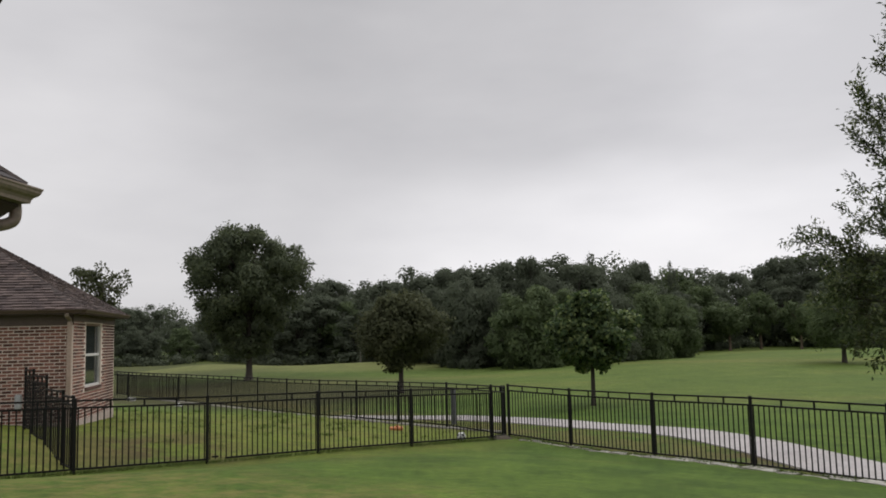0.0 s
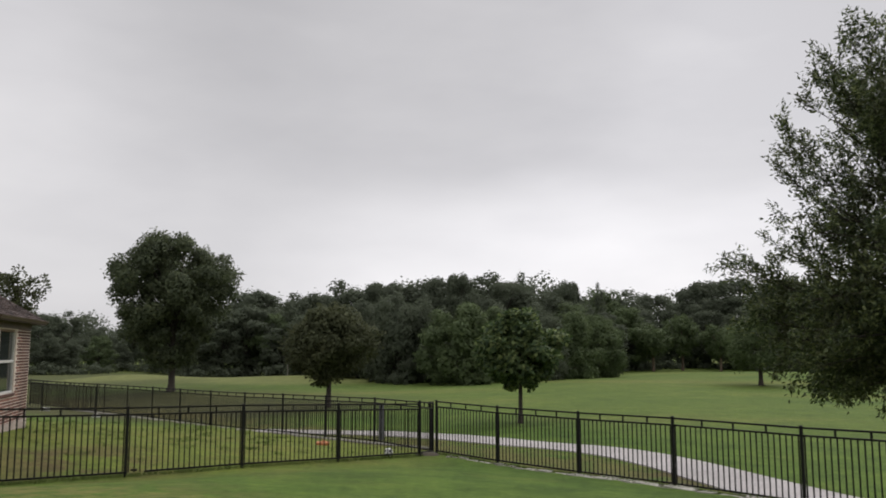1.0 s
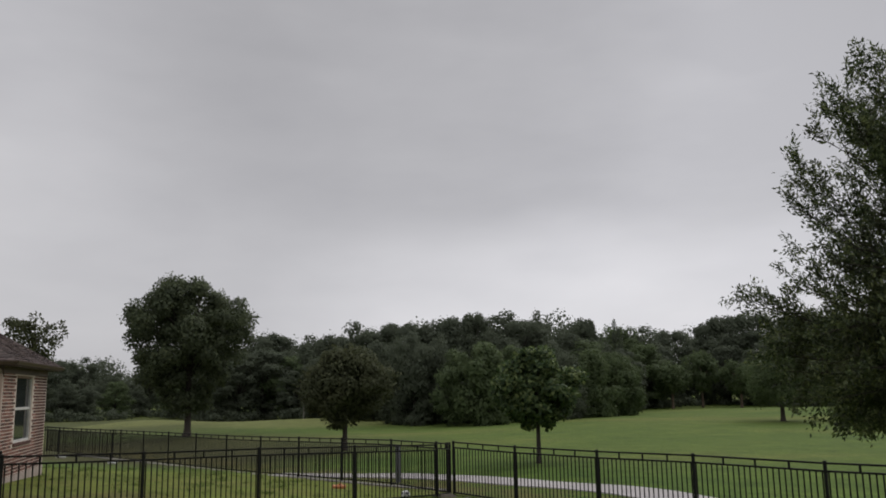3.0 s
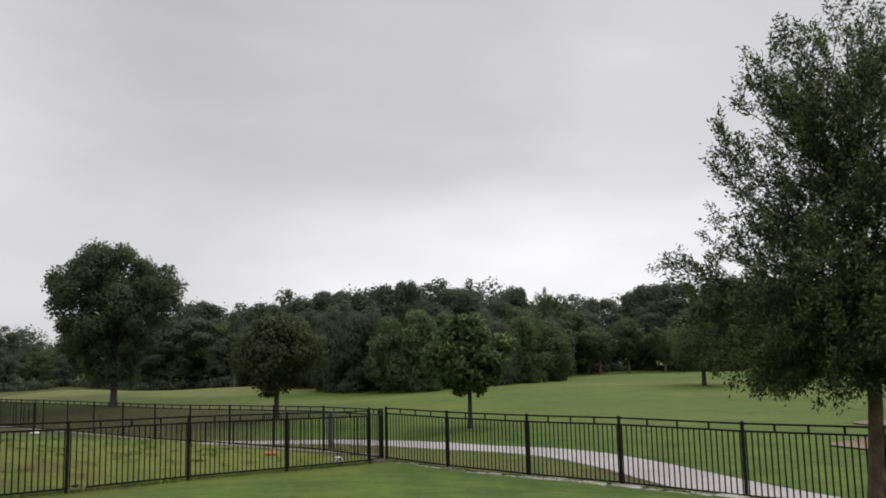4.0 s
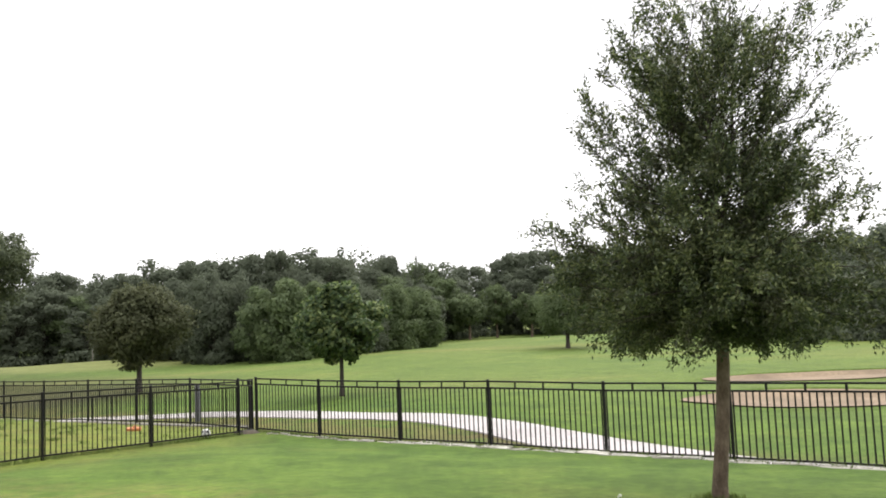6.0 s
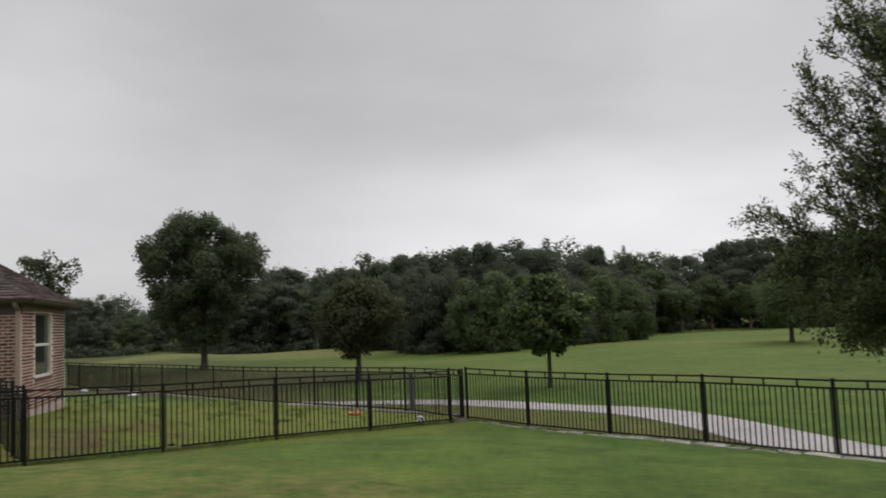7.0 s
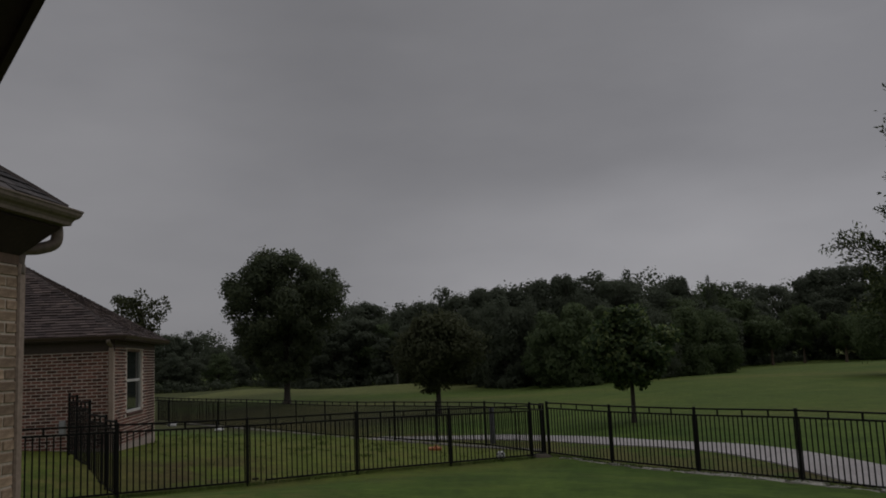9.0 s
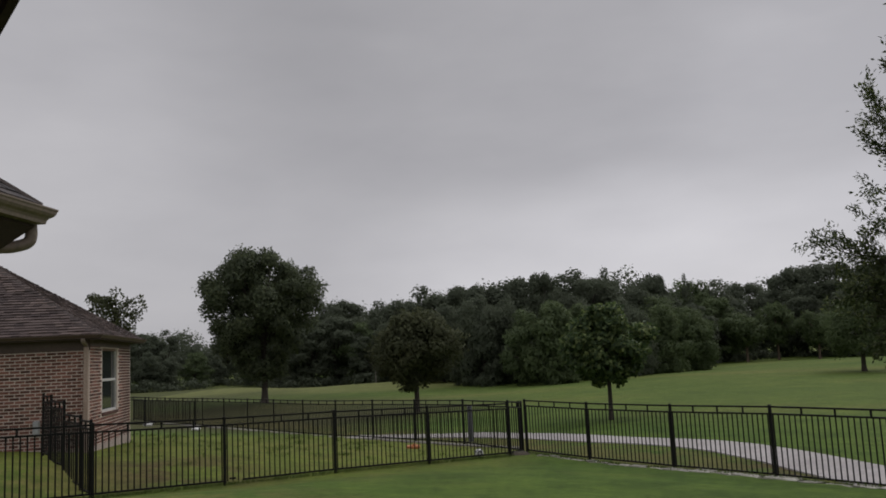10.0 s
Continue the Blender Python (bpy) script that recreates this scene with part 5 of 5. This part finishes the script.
# the woodland's edge: distance and skyline by azimuth
EDGE_AZ = (-60, -42, -30, -25, -21, -16.4, -10, -4.8, -1, 5, 9, 12, 16.7, 20, 40)
EDGE_D = (60, 69, 100, 118, 128, 110, 76, 67, 70, 84, 92, 90, 118, 104, 100)
TOP_AZ = (-60, -40, -28, -24, -21, -19, -16, -12.5, -10.9, -9.5, -5.3, -2, 2.7, 5.9, 9, 12, 16, 18, 19, 21, 22.5, 40)
TOP_EL = (5.5, 4.6, 4.3, 4.35, 4.2, 4.0, 4.15, 4.7, 4.1, 5.1, 5.2, 4.5, 4.6, 3.6, 4.2, 3.3, 2.0, 1.75, 1.95, 2.4, 2.65, 3.1)


def woodland():
    rng = np.random.default_rng(17)
    kinds = []
    for i, (mat, prof, cl) in enumerate(((LEAF_WOOD_HAZED, dome, 60), (LEAF_WOOD_HAZED, lambda s: 0.3 + 0.7 * dome(s), 56), (LEAF_THICKET, dome, 60), (LEAF_WOOD_HAZED, lambda s: max(0.1, 1.05 - 0.75 * s), 50))):
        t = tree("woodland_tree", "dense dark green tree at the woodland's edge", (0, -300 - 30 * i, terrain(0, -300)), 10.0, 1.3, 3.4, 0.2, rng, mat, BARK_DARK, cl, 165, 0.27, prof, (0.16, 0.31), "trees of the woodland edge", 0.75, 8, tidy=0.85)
        kinds.append(t)
    for az in np.arange(-48, 27, 1.75):
        for rank in (0, 1):
            if rank == 0 and -13 < az < 3:
                continue
            a = az + rng.normal() * 0.5
            d = float(np.interp(a, EDGE_AZ, EDGE_D)) + (3 + 3 * rng.random() if rank == 0 else 13 + 7 * rng.random())
            x, y, z = polar(a, d)
            el = float(np.interp(a, TOP_AZ, TOP_EL)) + 0.06 + float(np.clip(rng.normal() * 0.24, -0.4, 0.38))
            top = EYE + d * math.tan(radians(el)) - z
            h = top if rank else top * (0.58 + 0.2 * rng.random())
            w = h / 10 * (1.0 + 0.25 * rng.random()) * (1.25 if rank == 0 else 1.0)
            k = kinds[rng.choice(4, p=(0.35, 0.35, 0.2, 0.1) if rank == 0 else (0.45, 0.42, 0.05, 0.08))]
            copy_thing(k, Matrix.Translation((x, y, z - 0.1)) @ pose(0, 0, 0, 0, 0, rng.random() * 360) @ Matrix.Diagonal((w, w, h / 10, 1)))
    # taller trees that stand out of the skyline
    for az, el, half, k in ((-5.2, 5.45, 1.5, 1), (-9.2, 5.3, 1.3, 0), (-12.7, 4.85, 1.2, 1), (-14.9, 4.6, 0.6, 3), (3.2, 4.85, 0.8, 3), (-3.0, 4.95, 1.3, 0), (0.6, 4.75, 1.4, 1)):
        d = float(np.interp(az, EDGE_AZ, EDGE_D)) + 14
        x, y, z = polar(az, d)
        h, w = EYE + d * math.tan(radians(el)) - z, d * math.tan(radians(half)) / 3.4
        copy_thing(kinds[k], Matrix.Translation((x, y, z - 0.1)) @ pose(0, 0, 0, 0, 0, rng.random() * 360) @ Matrix.Diagonal((w, w, h / 10, 1)))
    for k in kinds:
        for o in list(k.children_recursive) + [k]:
            bpy.data.objects.remove(o)
    # the woods behind, and undergrowth along the edge
    c, r = [], []
    for az in np.arange(-50, 28, 0.8):
        d = float(np.interp(az, EDGE_AZ, EDGE_D))
        for dd in (24, 34):
            e = d + dd + 8 * rng.random()
            x, y, z = polar(az + rng.normal() * 0.3, e)
            top = EYE + e * math.tan(radians(float(np.interp(az, TOP_AZ, TOP_EL)) - 0.42 + rng.normal() * 0.2)) - z
            for q in range(9):
                c.append((x + rng.normal() * 2.2, y + rng.normal() * 2.2, z + top * (0.15 + 0.78 * (q + rng.random()) / 9)))
                r.append(1.1 + rng.random())
    leaves = clump_leaves(rng, np.array(c), np.array(r), 104, 0.36, 0.8, tidy=0.85)
    tagged(new("woods", leaf_mesh("woods", *leaves[:5], LEAF_WOOD_HAZED, leaves[5])), "dark green woods behind the golf course", "woods", kind="stuff")
    c, r = [], []
    for az in np.arange(-50, 28, 0.25):
        d = float(np.interp(az, EDGE_AZ, EDGE_D)) + rng.random() * 5
        x, y, z = polar(az, d)
        if az < -14:
            # a closed hedge of brush under the farther trees
            c.append((x * 1.05 + rng.normal() * 0.5, y * 1.05 + rng.normal() * 0.5, z + 0.5 + 1.6 * rng.random()))
            r.append(0.9 + 0.5 * rng.random())
        for q in range(2):
            c.append((x + rng.normal() * 0.5, y + rng.normal() * 0.5, z + 0.2 + 1.0 * rng.random() * rng.random()))
            r.append(0.4 + 0.6 * rng.random())
    leaves = clump_leaves(rng, np.array(c), np.array(r), 56, 0.30, 0.7, tidy=0.85)
    tagged(new("undergrowth", leaf_mesh("undergrowth", *leaves[:5], LEAF_WOOD_HAZED, leaves[5])), "dark undergrowth along the foot of the woods", "undergrowth", kind="stuff")


woodland()


def thicket():
    """The nearer bushy trees that reach out from the woods, each a broad dome of its own."""
    rng = np.random.default_rng(29)
    kinds = []
    for mat, words in ((LEAF_THICKET, "bushy mid-green tree leafy down to the ground"), (LEAF_WOOD_HAZED, "bushy dark green tree leafy down to the ground")):
        kinds.append(tree("bushy_tree", words, (0, -500 - 40 * len(kinds), terrain(0, -500)), 7.0, 0.15, 3.0, 0.14, rng, mat, BARK_DARK, 84, 200, 0.23, lambda s: max(0.12, math.cos(1.5 * s ** 1.9)) ** 0.75, (0.17, 0.30), "bushy trees before the woods", 0.75, 8, tidy=0.7))
    for az, d, el, half, k in ((-0.9, 69, 4.3, 2.2, 1), (1.9, 75, 3.7, 2.0, 1), (-5.1, 65, 3.95, 2.5, 0), (-3.0, 70, 4.0, 1.6, 1), (-8.2, 69, 3.6, 2.0, 0), (-10.6, 73, 3.35, 2.0, 1), (-12.6, 78, 3.2, 2.0, 0), (-14.7, 86, 2.9, 1.7, 0), (-7.0, 74, 3.9, 1.8, 1), (4.6, 82, 3.3, 2.0, 1)):
        x, y, z = polar(az, d)
        h = EYE + d * math.tan(radians(el)) - z
        w = d * math.tan(radians(half)) / 3.0
        copy_thing(kinds[k], Matrix.Translation((x, y, z - 0.05)) @ pose(0, 0, 0, 0, 0, rng.random() * 360) @ Matrix.Diagonal((w, w, h / 7, 1)))
    for t in kinds:
        for o in list(t.children_recursive) + [t]:
            bpy.data.objects.remove(o)


thicket()
for az, d, h in ((-18.3, 112, 5.6), (-20.2, 118, 7.4), (-22.6, 116, 6.0)):
    tree("young_tree", "light green young tree with a pale trunk before the woods", polar(az, d), h, 2.0, 2.3, 0.16, RNG, LEAF_THICKET, BARK, 50, 90, 0.32, broad, clump_r=(0.2, 0.34))


# ---------------------------------------------------------------- small things
def on_ground(x, y, dz=0.0):
    return (x, y, terrain(x, y) + dz)


def stone_edging():
    rng = random.Random(4)
    root = thing("stone_edging", "uneven pale limestone edging along the fence foot", "edging", kind="structure")
    v = -13.0
    while v < 1.6:
        near = v < -3.0
        ln = rng.uniform(0.3, 0.7) if near else rng.uniform(0.12, 0.42)
        if rng.random() < (0.95 if near else 0.80):
            bm = bmesh.new()
            wide = rng.uniform(0.09, 0.15) if near else rng.uniform(0.04, 0.09)
            box(bm, (-ln / 2, -wide, -0.08), (ln / 2, wide, 0.02), bevel=0.015)
            for q in bm.verts:
                q.co += Vector((rng.uniform(-0.03, 0.03), rng.uniform(-0.025, 0.025), rng.uniform(-0.012, 0.012)))
            c = Vector((FX, FY, 0)) + AL * (v + ln / 2) + IN * rng.uniform(0.02, 0.16)
            ob = part("stone", bm, LIMESTONE, root)
            ob.matrix_basis = Matrix.Translation(on_ground(c.x, c.y, rng.uniform(-0.022, 0.012))) @ pose(0, 0, 0, 0, 0, math.degrees(math.atan2(AL.y, AL.x)) + rng.uniform(-5, 5))
        v += ln + rng.uniform(0.02, 0.12)


stone_edging()


def mow_strip():
    """Narrow concrete strip under the fence behind the neighbouring yard."""
    root = thing("mow_strip", "narrow weathered concrete strip under the back fence", "edging", kind="structure")
    for k in range(-1, 10):
        a, b = (Vector((-0.319 - 1.638 * q, 25.939 + 1.876 * q, 0)) for q in (k + 0.01, k + 0.99))
        n = Vector((-1.876, -1.638, 0)).normalized()
        bm = bmesh.new()
        vs = []
        for p in (a, b):
            for o, dz in ((-0.10, -0.08), (-0.10, 0.035), (0.22, 0.03), (0.22, -0.08)):
                q = p + n * o
                vs.append(bm.verts.new((q.x, q.y, terrain(p.x, p.y) + dz)))
        for i in range(3):
            bm.faces.new((vs[i], vs[i + 1], vs[i + 5], vs[i + 4]))
        bm.faces.new(vs[:4]), bm.faces.new(vs[4:][::-1])
        part("strip", bm, STRIP, root)


mow_strip()


def plain(name, colour, rough=0.5):
    m, nt, b = material(name)
    n = noise_node(nt, 12.0, 4)
    r = ramp_node(nt, [(0.3, tuple(0.82 * c for c in colour)), (0.7, tuple(min(1, 1.1 * c) for c in colour))])
    nt.links.new(n.outputs[0], r.inputs[0])
    nt.links.new(r.outputs[0], b.inputs["Base Color"])
    b.inputs["Roughness"].default_value = rough
    return m


WHITE = plain("scuffed_white_plastic", (0.72, 0.72, 0.70))
BLACK = plain("black_plastic", (0.02, 0.02, 0.02))
ORANGE = plain("faded_orange_plastic", (0.52, 0.20, 0.085))
BLUE_GREY = plain("blue_grey_plastic", (0.150, 0.155, 0.165))


def football():
    x, y = 0.09, 21.05
    root = thing("football", "white and black football lying by the fence", "ball", at=on_ground(x, y, 0.112))
    bm = bmesh.new()
    bmesh.ops.create_icosphere(bm, subdivisions=3, radius=0.112)
    part("shell", bm, WHITE, root, flat=False)
    ico = bmesh.new()
    bmesh.ops.create_icosphere(ico, subdivisions=1, radius=1.0)
    dirs = [v.co.normalized() for v in ico.verts][:12]
    ico.free()
    for d in dirs:
        bm = bmesh.new()
        t = d.orthogonal().normalized()
        u = d.cross(t)
        ring = [bm.verts.new((d * 0.94 + (t * math.cos(2 * math.pi * k / 5) + u * math.sin(2 * math.pi * k / 5)) * 0.34).normalized() * 0.1135) for k in range(5)]
        c = bm.verts.new(d * 0.1145)
        for k in range(5):
            bm.faces.new((ring[k], ring[(k + 1) % 5], c))
        part("patch", bm, BLACK, root, flat=False)


football()


def toy(x, y):
    """A flat orange toy, a small dished body with a raised rim."""
    root = thing("toy", "faded orange plastic toy lying on the grass", "toy", at=on_ground(x, y))
    bm = bmesh.new()
    prof = [(0.0, 0.02), (0.10, 0.025), (0.13, 0.08), (0.15, 0.09), (0.16, 0.08), (0.155, 0.0)]
    rows = [[bm.verts.new((r * math.cos(2 * math.pi * k / 20) * 1.25, r * math.sin(2 * math.pi * k / 20), z)) for k in range(20)] for r, z in prof[1:]]
    for a, b in zip(rows, rows[1:]):
        for k in range(20):
            bm.faces.new((a[k], a[(k + 1) % 20], b[(k + 1) % 20], b[k]))
    bm.faces.new(rows[0][::-1]), bm.faces.new(rows[-1])
    part("body", bm, ORANGE, root, flat=False)
    bm = bmesh.new()
    tube(bm, [(0.04, -0.07, 0.03), (0.06, -0.02, 0.13), (0.02, 0.07, 0.12), (-0.04, 0.09, 0.03)], [0.018] * 4, 8)
    part("handle", bm, ORANGE, root, flat=False)


toy(-1.75, 23.7)


def white_scrap(x, y, s, label):
    rng = random.Random(int(s * 100))
    bm = bmesh.new()
    bmesh.ops.create_icosphere(bm, subdivisions=2, radius=s)
    for v in bm.verts:
        v.co.z *= 0.45
        v.co += Vector([rng.uniform(-0.12, 0.12) * s for _ in range(3)])
    ob = new("white_bag", bm_mesh("white_bag", bm, WHITE))
    ob.location = on_ground(x, y, s * 0.3)
    tagged(ob, label, "litter")


white_scrap(-11.9, 35.4, 0.20, "small crumpled white bag lying on the grass")
white_scrap(-15.9, 40.3, 0.24, "small white plastic bag near the far fence")


def bin_post():
    """A blue-grey utility post standing outside the back fence."""
    root = thing("utility_post", "blue-grey plastic utility post behind the fence", "post", at=on_ground(-0.12, 26.9))
    bm = bmesh.new()
    box(bm, (-0.08, -0.075, -0.1), (0.08, 0.075, 1.08), bevel=0.03)
    part("body", bm, BLUE_GREY, root)
    bm = bmesh.new()
    box(bm, (-0.09, -0.085, 1.08), (0.09, 0.085, 1.12), bevel=0.02)
    part("lid", bm, BLUE_GREY, root)


bin_post()


def lawn_marker():
    x, y = 4.72, 8.95
    root = thing("paper_scrap", "small crumpled white scrap lying in the grass", "scrap", at=on_ground(x, y))
    rng = random.Random(12)
    for name, r, at in (("sheet", 0.019, (0, 0, 0.03)), ("corner", 0.012, (-0.018, 0.01, 0.012))):
        bm = bmesh.new()
        bmesh.ops.create_icosphere(bm, subdivisions=2, radius=r)
        for v in bm.verts:
            v.co = v.co * rng.uniform(0.7, 1.15) + Vector(at)
        part(name, bm, WHITE, root)


lawn_marker()


def marker_stake():
    """A pale stake at the edge of the woods."""
    root = thing("marker_stake", "thin pale wooden stake before the woods", "stake", at=polar(6.6, 79))
    bm = bmesh.new()
    tube(bm, [(0, 0, -0.2), (0.01, 0, 0.5), (0.0, 0.01, 0.95)], [0.05, 0.045, 0.04], 8)
    part("shaft", bm, STRIP, root)
    bm = bmesh.new()
    tube(bm, [(0, 0.01, 0.952), (0, 0.01, 1.0)], [0.05, 0.03], 8)
    part("cap", bm, STRIP, root)


marker_stake()


def earth_mound():
    rng = random.Random(9)
    bm = bmesh.new()
    bmesh.ops.create_icosphere(bm, subdivisions=3, radius=0.5)
    for v in bm.verts:
        v.co *= 0.66
        v.co.z = v.co.z * 0.26 + 0.05 * noise.noise(v.co * 5)
        v.co.x *= 1.0 + 0.2 * noise.noise(v.co * 2)
    ob = new("earth_mound", bm_mesh("earth_mound", bm, EARTH, False))
    ob.location = on_ground(1.08, 21.75, -0.01)
    tagged(ob, "low mound of dark bare earth at the fence corner", "earth")


earth_mound()


def blades():
    """Longer grass left standing along the fences and round the oak's foot."""
    rng = np.random.default_rng(6)
    xs = []
    for a, b, n, w in (((8.82 + 4.5, 12.39 - 5.9), (1.36, 22.1), 5200, 0.10), ((0.88, 21.36), (-12.8, 10.38), 5200, 0.09)):
        t = rng.random(n)
        a, b = np.array(a), np.array(b)
        xs.append(a + (b - a) * t[:, None] + rng.normal(size=(n, 2)) * w)
    o = np.array(polar(-34.2, 10.15)[:2])
    q = 0.10 + np.abs(rng.normal(size=380)) * 0.10
    ang = rng.random(380) * 2 * math.pi
    xs.append(o + np.c_[np.cos(ang) * q, np.sin(ang) * q])
    # loose tufts in the neighbouring yard
    along_v, inward = np.array((AL.x, AL.y)), np.array((IN.x, IN.y))
    for k in range(150):
        c = np.array((FX, FY)) + along_v * (3.2 + 13 * rng.random()) + inward * (0.6 + 8.5 * rng.random())
        xs.append(c + rng.normal(size=(26, 2)) * 0.09)
    xy = np.concatenate(xs)
    pos = np.array([on_ground(x, y, -0.01) for x, y in xy])
    n = len(pos)
    axis = np.c_[rng.normal(size=(n, 2)) * 0.35, np.ones(n)]
    ln = 0.05 + 0.07 * rng.random(n)
    ob = new("grass_tufts", leaf_mesh("grass_tufts", pos, axis, unit(rng, n), ln, ln * 0.10, BLADE))
    tagged(ob, "tufts of longer grass along the fences", "grass", kind="stuff")


BLADE = foliage("grass_blade", (0.060, 0.095, 0.020), (0.095, 0.145, 0.030), (0.17, 0.19, 0.055), 0.6, 0.3)
blades()
